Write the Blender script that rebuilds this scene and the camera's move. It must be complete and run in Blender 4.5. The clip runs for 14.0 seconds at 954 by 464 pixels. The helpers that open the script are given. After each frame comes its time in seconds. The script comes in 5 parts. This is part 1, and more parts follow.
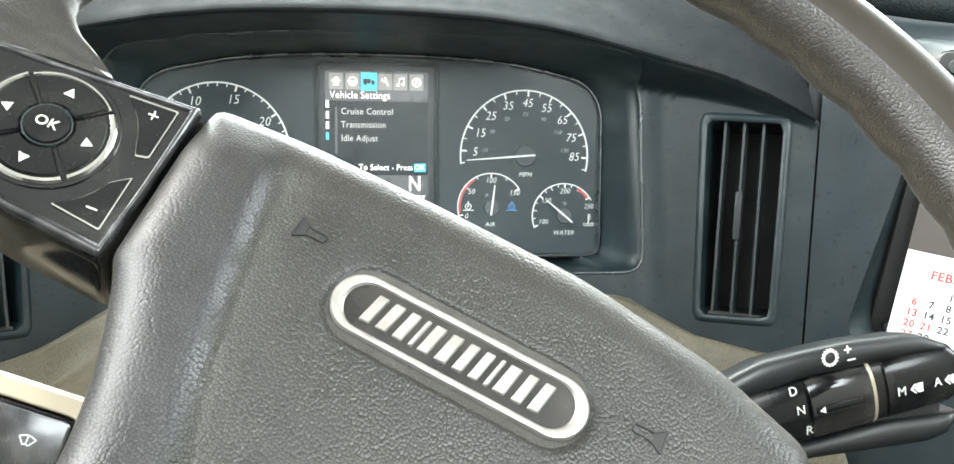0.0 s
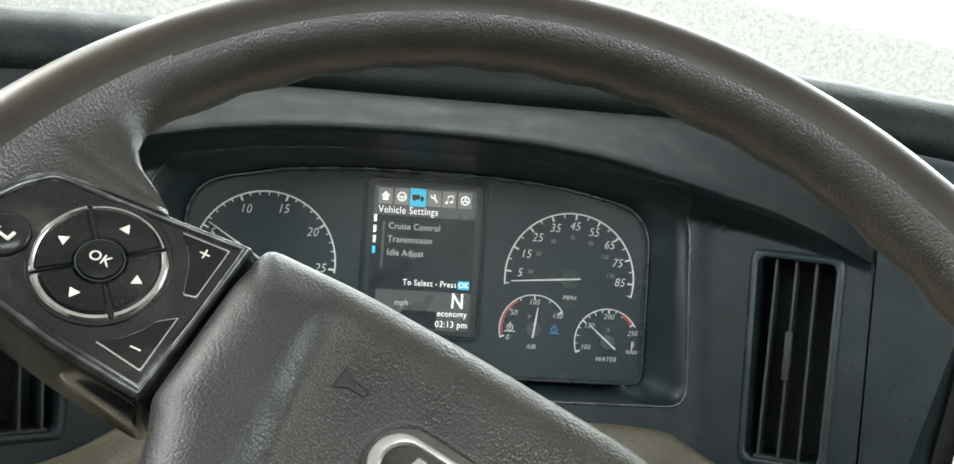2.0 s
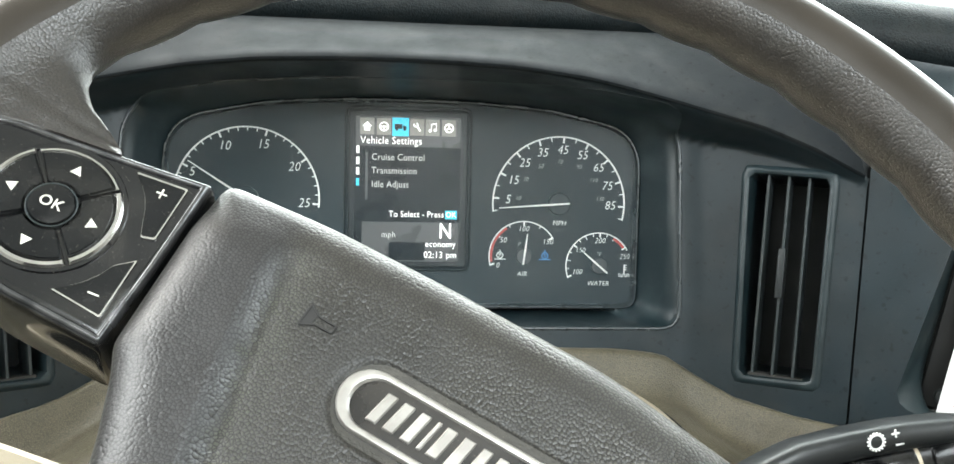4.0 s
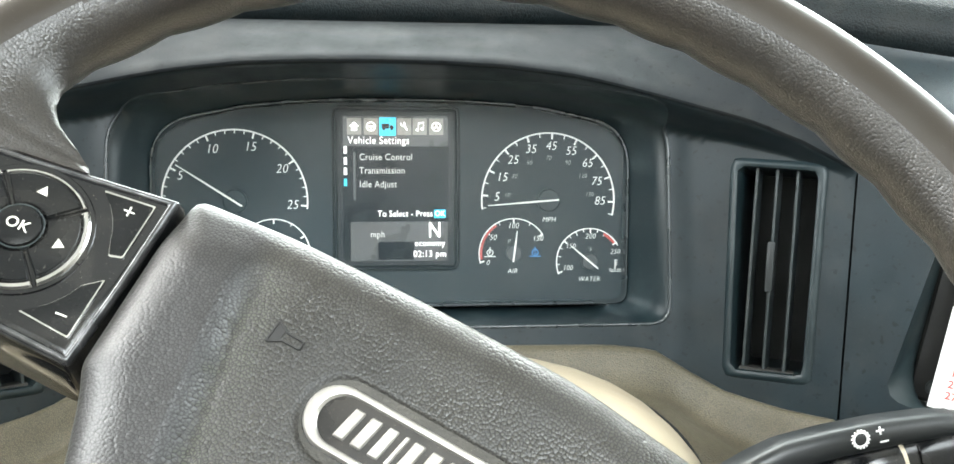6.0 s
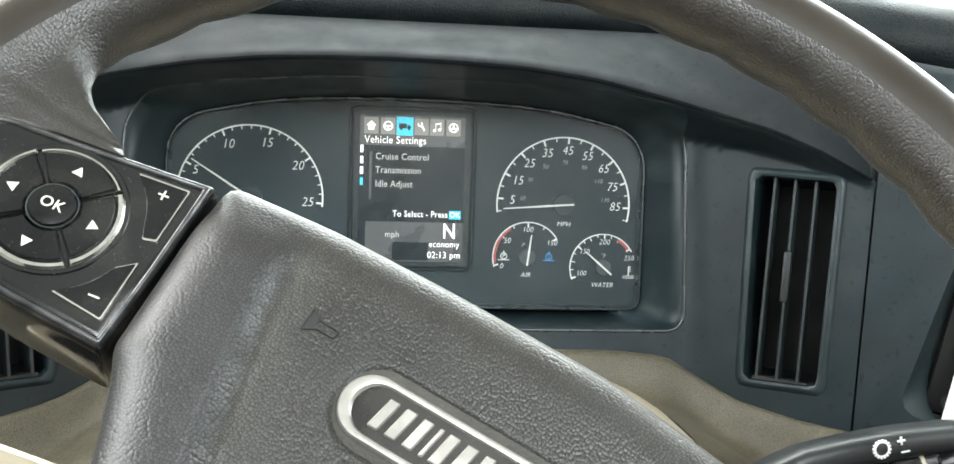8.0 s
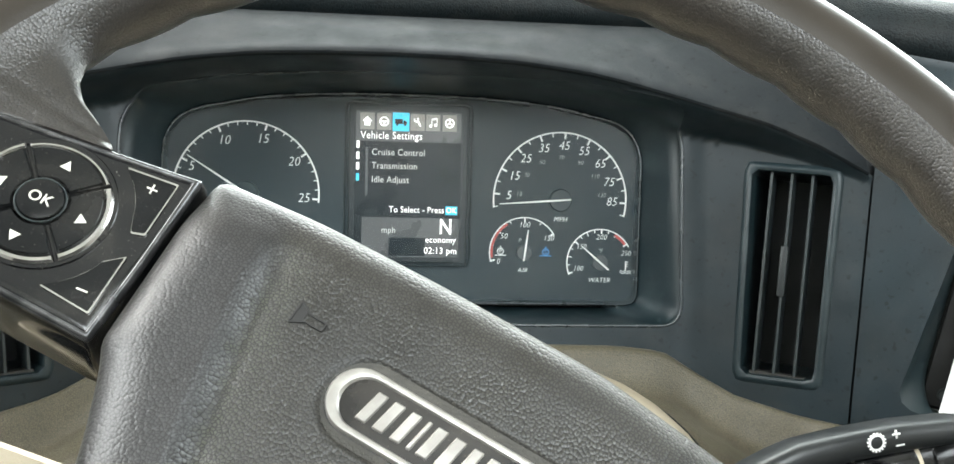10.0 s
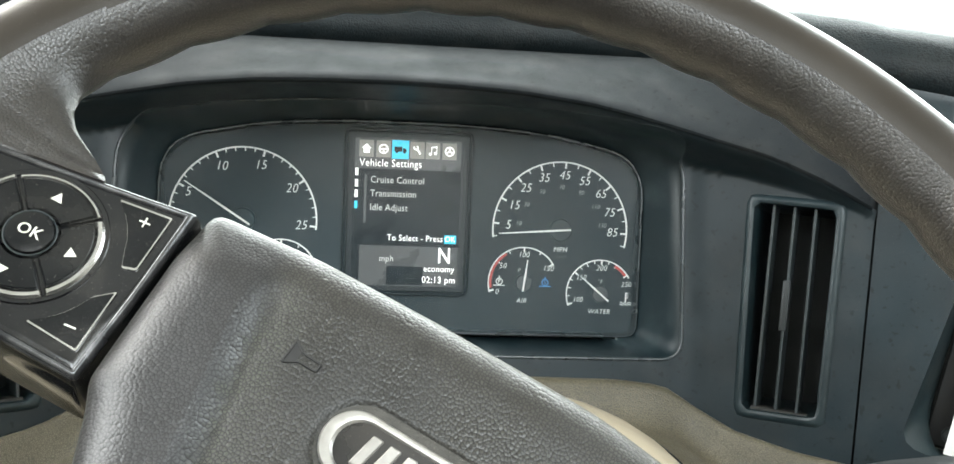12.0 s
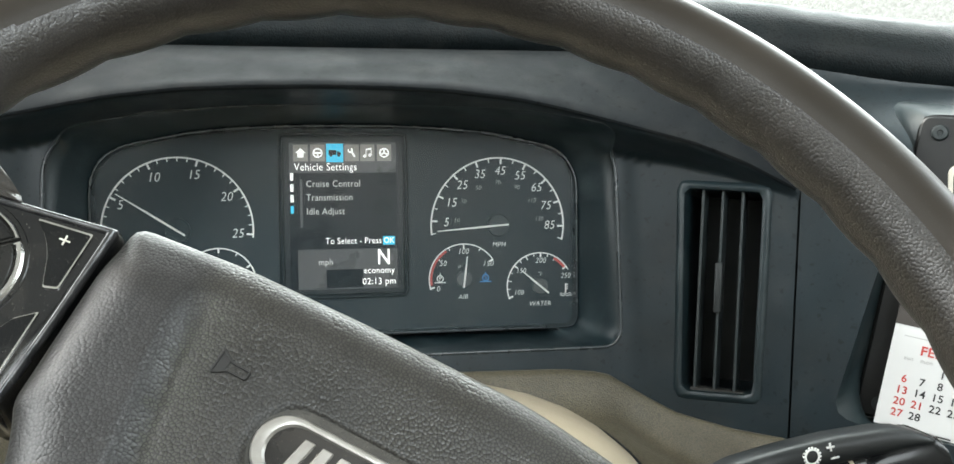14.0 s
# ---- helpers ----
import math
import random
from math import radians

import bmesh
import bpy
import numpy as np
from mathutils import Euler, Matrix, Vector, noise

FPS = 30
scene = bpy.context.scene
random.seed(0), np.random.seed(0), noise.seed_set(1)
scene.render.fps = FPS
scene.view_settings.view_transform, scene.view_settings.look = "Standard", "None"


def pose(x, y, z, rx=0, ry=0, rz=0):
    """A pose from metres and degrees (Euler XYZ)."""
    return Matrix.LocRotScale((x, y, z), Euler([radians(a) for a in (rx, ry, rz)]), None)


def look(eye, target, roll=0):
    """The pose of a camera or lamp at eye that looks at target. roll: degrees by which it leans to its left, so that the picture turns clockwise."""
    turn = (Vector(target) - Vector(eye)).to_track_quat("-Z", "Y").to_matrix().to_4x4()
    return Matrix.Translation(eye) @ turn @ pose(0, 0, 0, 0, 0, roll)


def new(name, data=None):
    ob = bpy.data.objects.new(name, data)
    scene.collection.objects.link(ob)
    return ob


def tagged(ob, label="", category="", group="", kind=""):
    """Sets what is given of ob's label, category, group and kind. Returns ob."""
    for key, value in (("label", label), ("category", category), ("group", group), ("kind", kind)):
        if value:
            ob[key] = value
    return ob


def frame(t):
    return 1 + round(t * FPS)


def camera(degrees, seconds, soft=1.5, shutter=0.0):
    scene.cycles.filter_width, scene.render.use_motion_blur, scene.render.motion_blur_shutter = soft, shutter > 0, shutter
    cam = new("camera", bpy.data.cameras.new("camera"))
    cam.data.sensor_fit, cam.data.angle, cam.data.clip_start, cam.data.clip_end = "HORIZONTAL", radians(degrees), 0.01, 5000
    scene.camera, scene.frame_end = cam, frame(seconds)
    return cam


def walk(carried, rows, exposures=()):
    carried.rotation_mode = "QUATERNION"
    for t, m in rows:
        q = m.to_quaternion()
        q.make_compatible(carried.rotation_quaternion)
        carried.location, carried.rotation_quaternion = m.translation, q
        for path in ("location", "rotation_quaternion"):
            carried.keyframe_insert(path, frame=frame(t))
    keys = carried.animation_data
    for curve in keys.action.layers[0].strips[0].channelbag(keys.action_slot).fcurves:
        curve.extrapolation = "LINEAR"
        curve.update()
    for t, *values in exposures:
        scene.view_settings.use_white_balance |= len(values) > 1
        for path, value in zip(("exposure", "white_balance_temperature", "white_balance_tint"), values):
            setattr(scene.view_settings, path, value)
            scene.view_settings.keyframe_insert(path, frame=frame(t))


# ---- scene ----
cam = camera(57.6, 14.0)
PATH = [
    (0, (-0.033, -0.636, 0.987), (0.298, 1.33, 0.83), 0.4),
    (0.5, (-0.03, -0.635, 0.991), (0.265, 1.34, 0.867), 0.6),
    (1, (-0.033, -0.623, 0.996), (0.247, 1.357, 1.013), 1.4),
    (1.5, (-0.037, -0.624, 1.002), (0.196, 1.362, 1.054), 2.7),
    (2, (-0.036, -0.629, 1.011), (0.2, 1.357, 1.05), 3.6),
    (2.5, (-0.029, -0.626, 1.009), (0.198, 1.361, 1.035), 3.1),
    (3, (-0.029, -0.621, 1.005), (0.191, 1.367, 1.021), 2.6),
    (3.5, (-0.025, -0.619, 1.007), (0.199, 1.367, 0.928), 2.1),
    (3.7, (-0.024, -0.619, 1.009), (0.207, 1.365, 0.899), 1.7),
    (5.8, (-0.006, -0.618, 1.018), (0.204, 1.365, 0.861), -0.1),
    (6, (-0.008, -0.619, 1.02), (0.203, 1.363, 0.861), 0.1),
    (6.5, (-0.014, -0.619, 1.021), (0.202, 1.365, 0.878), 0.5),
    (7, (-0.018, -0.618, 1.019), (0.2, 1.366, 0.882), 0.9),
    (7.5, (-0.022, -0.616, 1.015), (0.202, 1.367, 0.882), 1.7),
    (10, (-0.017, -0.616, 1.012), (0.199, 1.368, 0.873), 1.5),
    (10.5, (-0.01, -0.615, 1.016), (0.199, 1.369, 0.879), 1.2),
    (11, (-0.011, -0.61, 1.014), (0.193, 1.376, 0.903), 1.2),
    (11.5, (-0.015, -0.608, 1.015), (0.195, 1.379, 0.928), 1.9),
    (12, (-0.017, -0.609, 1.017), (0.202, 1.378, 0.928), 2.2),
    (12.5, (-0.012, -0.61, 1.019), (0.215, 1.375, 0.926), 2.3),
    (13, (-0.011, -0.609, 1.02), (0.252, 1.372, 0.925), 2.4),
    (13.5, (-0.006, -0.614, 1.019), (0.287, 1.362, 0.926), 0.7),
    (14, (-0.008, -0.615, 1.018), (0.32, 1.355, 0.923), -0.6),
]
walk(cam, [(t, look(eye, target, roll)) for t, eye, target, roll in PATH],
     exposures=[(0, 0.92), (0.5, 1.12), (1.0, 0.97), (1.5, 0.12), (2.0, -0.13), (2.5, -0.15), (3.0, -0.23), (3.5, 0.22), (3.7, 0.37), (5.8, 0.92), (6.0, 0.89), (6.5, 0.47), (7.5, 0.49), (10.0, 0.49), (11.5, 0.47), (12.5, 0.42), (13.0, 0.43), (13.5, 0.37), (14.0, -0.03)])
scene.view_settings.exposure = 0.0

# ---------------------------------------------------------------- light
world = bpy.data.worlds.new("world")
scene.world = world
world.use_nodes = True
wn = world.node_tree.nodes
sky = wn.new("ShaderNodeTexSky")
sky.sky_type, sky.sun_disc = "NISHITA", False
sky.sun_elevation, sky.sun_rotation = radians(50), radians(-60)
sky.air_density, sky.dust_density = 1.0, 6.0
world.node_tree.links.new(sky.outputs["Color"], wn["Background"].inputs["Color"])
wn["Background"].inputs["Strength"].default_value = 0.15

sun = new("sun", bpy.data.lights.new("sun", "SUN"))
sun.data.energy, sun.data.angle, sun.data.color = 1.5, radians(14), (1.0, 0.95, 0.86)
sun.matrix_world = look((-3.2, 1.8, 4.4), (0, 0, 0))


def window_light(name, eye, target, width, height, watts, colour):
    """The sky's light, standing in a window's opening."""
    lamp = new(name, bpy.data.lights.new(name, "AREA"))
    lamp.data.shape, lamp.data.size, lamp.data.size_y, lamp.data.energy, lamp.data.color = "RECTANGLE", width, height, watts, colour
    lamp.matrix_world = look(eye, target)


window_light("windshield_sky", (0.36, 0.50, 1.62), (0.36, -0.4, 1.0), 2.0, 0.95, 70, (0.92, 0.985, 0.98))
window_light("driver_window_sky", (-0.80, -0.32, 1.48), (0.2, -0.32, 1.0), 1.2, 0.7, 25, (0.95, 0.99, 0.97))
window_light("passenger_window_sky", (1.52, -0.32, 1.48), (0.4, -0.32, 1.0), 1.2, 0.7, 24, (0.90, 0.99, 1.0))


# fill light for the cluster, in an added rear opening out of view
window_light("rear_fill_light", (0.36, -1.66, 1.55), (0.36, 0, 1.2), 1.2, 0.5, 23, (0.92, 0.99, 1.0))


# ---------------------------------------------------------------- materials
def shader(name, colour, rough=0.5, metal=0.0, second=None, patch=8.0, grain=0.0, grain_scale=900.0, pebble=0.0,
           pebble_scale=560.0, dust=0.0, dust_colour=(0.32, 0.29, 0.24), specular=0.5, glow=0.0, rough_var=0.08, lift=0.0003, crevice_shade=0.35, soot=0.0, flat=False):
    """A surface: colour with blotches at one scale, a fine grain or pebbled hide as relief, and a little dust."""
    m = bpy.data.materials.new(name)
    m.use_nodes = True
    n, link = m.node_tree.nodes, m.node_tree.links.new
    b = n["Principled BSDF"]
    b.inputs["Metallic"].default_value = metal
    b.inputs["Specular IOR Level"].default_value = specular
    tc = n.new("ShaderNodeTexCoord")

    def noise_of(scale, detail=4.0):
        t = n.new("ShaderNodeTexNoise")
        t.inputs["Scale"].default_value, t.inputs["Detail"].default_value = scale, detail
        link(tc.outputs["Object"], t.inputs["Vector"])
        return t.outputs["Fac"]

    def spread(fac, lo, hi, a, z):
        r = n.new("ShaderNodeMapRange")
        for i, v in enumerate((lo, hi, a, z), 1):
            r.inputs[i].default_value = v
        link(fac, r.inputs[0])
        return r.outputs[0]

    def mixed(fac, a, z):
        mx = n.new("ShaderNodeMix")
        mx.data_type = "RGBA"
        link(fac, mx.inputs[0])
        for i, v in ((6, a), (7, z)):
            if isinstance(v, tuple):
                mx.inputs[i].default_value = (*v, 1)
            else:
                link(v, mx.inputs[i])
        return mx.outputs[2]

    second = second or tuple(c * 0.8 for c in colour)
    col = mixed(spread(noise_of(patch), 0.35, 0.65, 0, 1), colour, second)
    if dust:
        specks = spread(noise_of(1500, 2), 0.66, 0.74, 0, 1)
        veil = spread(noise_of(38, 6), 0.5, 0.78, 0, 1)
        mul = n.new("ShaderNodeMath")
        mul.operation = "MULTIPLY_ADD"
        link(specks, mul.inputs[0])
        mul.inputs[1].default_value = dust
        vm = n.new("ShaderNodeMath")
        vm.operation = "MULTIPLY"
        link(veil, vm.inputs[0])
        vm.inputs[1].default_value = dust * 0.5
        link(vm.outputs[0], mul.inputs[2])
        col = mixed(mul.outputs[0], col, dust_colour)
    if soot:
        spots = spread(noise_of(240, 2), 0.63, 0.70, 1.0, 1.0 - soot)
        tone = n.new("ShaderNodeMix")
        tone.data_type, tone.blend_type = "RGBA", "MULTIPLY"
        tone.inputs[0].default_value = 1.0
        link(col, tone.inputs[6])
        link(spots, tone.inputs[7])
        col = tone.outputs[2]
    link(col, b.inputs["Base Color"])
    link(spread(noise_of(45, 5), 0.3, 0.7, max(0.02, rough - rough_var), min(1, rough + rough_var)), b.inputs["Roughness"])
    height = None
    if pebble:
        warp = n.new("ShaderNodeTexNoise")
        warp.inputs["Scale"].default_value = pebble_scale * 0.5
        link(tc.outputs["Object"], warp.inputs["Vector"])
        add = n.new("ShaderNodeVectorMath")
        add.operation = "MULTIPLY_ADD"
        link(warp.outputs["Color"], add.inputs[0])
        add.inputs[1].default_value = (0.6 / pebble_scale,) * 3
        link(tc.outputs["Object"], add.inputs[2])
        v = n.new("ShaderNodeTexVoronoi")
        v.feature = "DISTANCE_TO_EDGE" if flat else "F1"
        v.voronoi_dimensions = "2D" if flat else "3D"
        v.inputs["Scale"].default_value = pebble_scale
        v.inputs["Randomness"].default_value = 1.0
        link(add.outputs[0], v.inputs["Vector"])
        dome = n.new("ShaderNodeMapRange")
        dome.interpolation_type = "SMOOTHSTEP"
        for i, val in enumerate((0.0, 0.34, 0.0, 1.0) if flat else (0.25, 0.85, 1.0, 0.0), 1):
            dome.inputs[i].default_value = val
        link(v.outputs["Distance"], dome.inputs[0])
        height, strength = dome.outputs[0], pebble
        # the gaps between pebbles get their shade painted into the colour
        gap_shade = spread(v.outputs["Distance"], 0.0, 0.30, crevice_shade, 1.0) if flat else spread(v.outputs["Distance"], 0.55, 0.80, 1.0, crevice_shade)
        dark = n.new("ShaderNodeMix")
        dark.data_type, dark.blend_type = "RGBA", "MULTIPLY"
        dark.inputs[0].default_value = 1.0
        link(col, dark.inputs[6])
        link(gap_shade, dark.inputs[7])
        col = dark.outputs[2]
        link(col, b.inputs["Base Color"])
    elif grain:
        height, strength = noise_of(grain_scale, 3), grain
    if height is not None:
        bump = n.new("ShaderNodeBump")
        bump.inputs["Strength"].default_value, bump.inputs["Distance"].default_value = strength, lift
        link(height, bump.inputs["Height"])
        link(bump.outputs[0], b.inputs["Normal"])
    if glow:
        b.inputs["Emission Color"].default_value = (*colour, 1)
        b.inputs["Emission Strength"].default_value = glow
    return m


def hide(name, colour, second, rough, cell, depth, fine=0.25, valley_shade=0.35, specular=0.5, tint=None, seam=False, sheen=0.0, width=0.24):
    """Moulded hide: rounded pebbles, the shade of their valleys put into the colour, a fine grain on them, blotches and
    scuffs; seam: grime and wear along the pad's crease.
    """
    m = bpy.data.materials.new(name)
    m.use_nodes = True
    n, link = m.node_tree.nodes, m.node_tree.links.new
    b = n["Principled BSDF"]
    b.inputs["Specular IOR Level"].default_value = specular
    b.inputs["Sheen Weight"].default_value, b.inputs["Sheen Roughness"].default_value, b.inputs["Sheen Tint"].default_value = sheen, 0.45, (1.0, 0.96, 0.84, 1)
    tc = n.new("ShaderNodeTexCoord")

    def maths(op, *args):
        q = n.new("ShaderNodeMath")
        q.operation = op
        for i, v in enumerate(args):
            if isinstance(v, (int, float)):
                q.inputs[i].default_value = v
            else:
                link(v, q.inputs[i])
        return q.outputs[0]

    def spread(fac, lo, hi, a, z):
        r = n.new("ShaderNodeMapRange")
        r.interpolation_type = "SMOOTHSTEP"
        for i, v in enumerate((lo, hi, a, z), 1):
            r.inputs[i].default_value = v
        link(fac, r.inputs[0])
        return r.outputs[0]

    def noise_of(scale, detail=4.0):
        t = n.new("ShaderNodeTexNoise")
        t.inputs["Scale"].default_value, t.inputs["Detail"].default_value = scale, detail
        link(tc.outputs["Object"], t.inputs["Vector"])
        return t

    def blend(fac, a, z, mode="MIX"):
        mx = n.new("ShaderNodeMix")
        mx.data_type, mx.blend_type = "RGBA", mode
        for i, v in ((0, fac), (6, a), (7, z)):
            if isinstance(v, tuple):
                mx.inputs[i].default_value = (*v, 1)
            elif isinstance(v, (int, float)):
                mx.inputs[i].default_value = v
            else:
                link(v, mx.inputs[i])
        return mx.outputs[2]

    warp, shift = noise_of(cell * 0.45, 2), n.new("ShaderNodeVectorMath")
    shift.operation = "MULTIPLY_ADD"
    link(warp.outputs["Color"], shift.inputs[0])
    shift.inputs[1].default_value = (1.0 / cell,) * 3
    link(tc.outputs["Object"], shift.inputs[2])
    v = n.new("ShaderNodeTexVoronoi")
    v.feature, v.voronoi_dimensions = "DISTANCE_TO_EDGE", "2D" if seam else "3D"
    v.inputs["Scale"].default_value, v.inputs["Randomness"].default_value = cell, 0.9
    link(shift.outputs[0], v.inputs["Vector"])
    core = n.new("ShaderNodeTexVoronoi")
    core.feature, core.voronoi_dimensions = "F1", v.voronoi_dimensions
    core.inputs["Scale"].default_value, core.inputs["Randomness"].default_value = cell, 0.9
    link(shift.outputs[0], core.inputs["Vector"])
    dome = maths("MULTIPLY_ADD", maths("POWER", core.outputs["Distance"], 2.0), -1.7, 1.0)
    grain = noise_of(cell * 3.2, 3).outputs["Fac"]
    height = maths("ADD", dome, maths("MULTIPLY", grain, fine))
    blot = spread(noise_of(26, 5).outputs["Fac"], 0.35, 0.65, 0, 1)
    col = blend(blot, colour, second)
    scuff = maths("MULTIPLY", spread(noise_of(95, 6).outputs["Fac"], 0.60, 0.74, 0.0, 0.3), dome)
    worn = tuple(c * 1.9 for c in colour)
    col = blend(scuff, col, worn)
    power = depth
    rough_in = spread(noise_of(60, 5).outputs["Fac"], 0.3, 0.7, rough - 0.06, rough + 0.08)
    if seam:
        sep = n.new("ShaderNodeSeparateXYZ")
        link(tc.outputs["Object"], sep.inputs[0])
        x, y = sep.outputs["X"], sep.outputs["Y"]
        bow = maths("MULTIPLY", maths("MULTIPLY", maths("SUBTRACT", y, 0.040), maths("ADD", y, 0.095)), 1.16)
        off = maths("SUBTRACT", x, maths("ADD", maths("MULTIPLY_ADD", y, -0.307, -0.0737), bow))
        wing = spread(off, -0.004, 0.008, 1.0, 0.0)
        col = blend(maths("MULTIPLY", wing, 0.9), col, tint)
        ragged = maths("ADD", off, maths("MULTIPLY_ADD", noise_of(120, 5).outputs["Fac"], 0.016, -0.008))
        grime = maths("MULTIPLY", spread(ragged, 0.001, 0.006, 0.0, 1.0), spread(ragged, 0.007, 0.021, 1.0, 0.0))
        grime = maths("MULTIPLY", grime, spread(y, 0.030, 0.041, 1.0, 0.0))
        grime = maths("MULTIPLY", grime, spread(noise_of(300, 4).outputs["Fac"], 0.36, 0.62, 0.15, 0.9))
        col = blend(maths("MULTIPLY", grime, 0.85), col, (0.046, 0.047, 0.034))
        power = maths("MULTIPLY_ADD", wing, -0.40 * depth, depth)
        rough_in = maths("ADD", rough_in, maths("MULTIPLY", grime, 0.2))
    # shade between the pebbles, multiplied into the base colour
    col = blend(1.0, col, spread(v.outputs["Distance"], -0.02, width, valley_shade, 1.0), "MULTIPLY")
    link(col, b.inputs["Base Color"])
    link(rough_in, b.inputs["Roughness"])
    bump = n.new("ShaderNodeBump")
    bump.inputs["Distance"].default_value = 0.30 / cell
    if isinstance(power, float):
        bump.inputs["Strength"].default_value = power
    else:
        link(power, bump.inputs["Strength"])
    link(height, bump.inputs["Height"])
    link(bump.outputs[0], b.inputs["Normal"])
    return m


M_DASH = shader("satin_dash_plastic", (0.0100, 0.0178, 0.0222), 0.40, specular=0.34, grain=0.3, grain_scale=2400, dust=0.05, second=(0.0080, 0.0130, 0.0155), patch=22, lift=0.0002, soot=0.6)
M_BROW = shader("smooth_brow_plastic", (0.0092, 0.0112, 0.0126), 0.62, grain=0.25, grain_scale=2600, dust=0.05, lift=0.0002, specular=0.07, soot=0.5)
M_BEZEL = shader("black_bezel_plastic", (0.0092, 0.0180, 0.0215), 0.36, specular=0.38, grain=0.15, grain_scale=2600, dust=0.22, dust_colour=(0.21, 0.26, 0.27), lift=0.0002)
M_BLACK = shader("black_plastic", (0.0075, 0.0080, 0.0085), 0.4, grain=0.1, grain_scale=2000, dust=0.05, lift=0.0002)
M_GLOSS = shader("glossy_black_plastic", (0.0042, 0.0046, 0.0052), 0.13, dust=0.22, rough_var=0.11, specular=0.55)
M_KEY = shader("matt_black_button", (0.0044, 0.0050, 0.0054), 0.22, dust=0.10, rough_var=0.1, specular=0.30)
M_VOID = shader("dark_duct", (0.0035, 0.0065, 0.0078), 0.7)
M_SLAT = shader("vent_slat_plastic", (0.022, 0.029, 0.031), 0.42, dust=0.12, specular=0.4)
M_FACE = shader("gauge_face", (0.0085, 0.0162, 0.0200), 0.6, dust=0.03, specular=0.3)
M_PAD = shader("dash_top_hide", (0.0056, 0.0092, 0.0103), 0.55, pebble=0.45, pebble_scale=760, dust=0.06, specular=0.2)
M_HUB = hide("worn_hub_hide", (0.0310, 0.0288, 0.0236), (0.0185, 0.0174, 0.0145), 0.39, 820.0, 0.42, valley_shade=0.05, specular=0.5, tint=(0.0228, 0.0222, 0.0232), seam=True, sheen=0.10, width=0.30)
M_GRIP = hide("rim_grip_hide", (0.0235, 0.0188, 0.0146), (0.0195, 0.0163, 0.0132), 0.36, 900.0, 0.32, valley_shade=0.30, specular=0.7, sheen=0.06)
M_RIM = shader("polished_worn_rim", (0.0275, 0.0230, 0.0180), 0.36, second=(0.0225, 0.0188, 0.0148), patch=14, grain=0.14, grain_scale=1000, dust=0.03, specular=0.23)
M_LOWER = hide("taupe_lower_dash", (0.122, 0.105, 0.068), (0.100, 0.086, 0.055), 0.5, 900.0, 0.40, valley_shade=0.42, specular=0.5, sheen=0.1)
M_COLUMN = shader("beige_column_plastic", (0.44, 0.375, 0.27), 0.5, grain=0.5, grain_scale=900, dust=0.06)
M_WHITE = shader("white_print", (0.82, 0.82, 0.80), 0.5)
M_GREYPRINT = shader("grey_print", (0.36, 0.36, 0.35), 0.5)
M_RED = shader("red_print", (0.50, 0.06, 0.05), 0.5)
M_BLUE = shader("blue_print", (0.05, 0.25, 0.60), 0.5)
M_CHROME = shader("satin_chrome", (0.66, 0.65, 0.62), 0.17, metal=1.0, second=(0.45, 0.44, 0.42), patch=110)
M_SILVER = shader("worn_silver_paint", (0.44, 0.425, 0.40), 0.34, metal=0.75, second=(0.30, 0.285, 0.265), patch=90, dust=0.1)
M_EMBLEM = shader("speckled_black_enamel", (0.012, 0.011, 0.010), 0.3, dust=0.3, dust_colour=(0.20, 0.17, 0.14))
M_PAPER = shader("calendar_paper", (0.66, 0.66, 0.65), 0.6)
M_TRIM = shader("grey_cab_trim", (0.42, 0.41, 0.38), 0.7, grain=0.2, grain_scale=400)
M_FLOOR = shader("rubber_floor_mat", (0.03, 0.03, 0.03), 0.8, grain=0.3, grain_scale=300)
M_SCREEN = shader("screen_dark", (0.006, 0.007, 0.009), 0.3, glow=0.08, specular=0.15)
M_SCREENBAND = shader("screen_grey", (0.046, 0.046, 0.046), 0.3, glow=0.62)
M_TAB = shader("screen_tab", (0.24, 0.23, 0.205), 0.3, glow=0.25)
M_LIT = shader("screen_white", (0.9, 0.9, 0.88), 0.3, glow=0.8)
M_LITGREY = shader("screen_text_grey", (0.5, 0.5, 0.48), 0.3, glow=0.5)
M_CYAN = shader("screen_cyan", (0.03, 0.44, 0.64), 0.3, glow=0.75)
M_ASPHALT = shader("asphalt", (0.05, 0.05, 0.05), 0.9, grain=0.3, grain_scale=80)
M_NEEDLE = shader("white_needle", (0.85, 0.85, 0.83), 0.4)


# ---------------------------------------------------------------- building helpers
def mesh_of(bm, name, material, smooth=True, angle=40):
    me = bpy.data.meshes.new(name)
    bmesh.ops.recalc_face_normals(bm, faces=bm.faces[:])
    bm.to_mesh(me)
    bm.free()
    me.materials.append(material)
    if smooth:
        for p in me.polygons:
            p.use_smooth = True
        me.set_sharp_from_angle(angle=radians(angle))
    return me


def part(name, bm, material, parent=None, label="", m=None, smooth=True, angle=40):
    ob = new(name, mesh_of(bm, name, material, smooth, angle))
    if parent is not None:
        ob.parent = parent
    if m is not None:
        ob.matrix_basis = m
    if label:
        tagged(ob, label)
    return ob


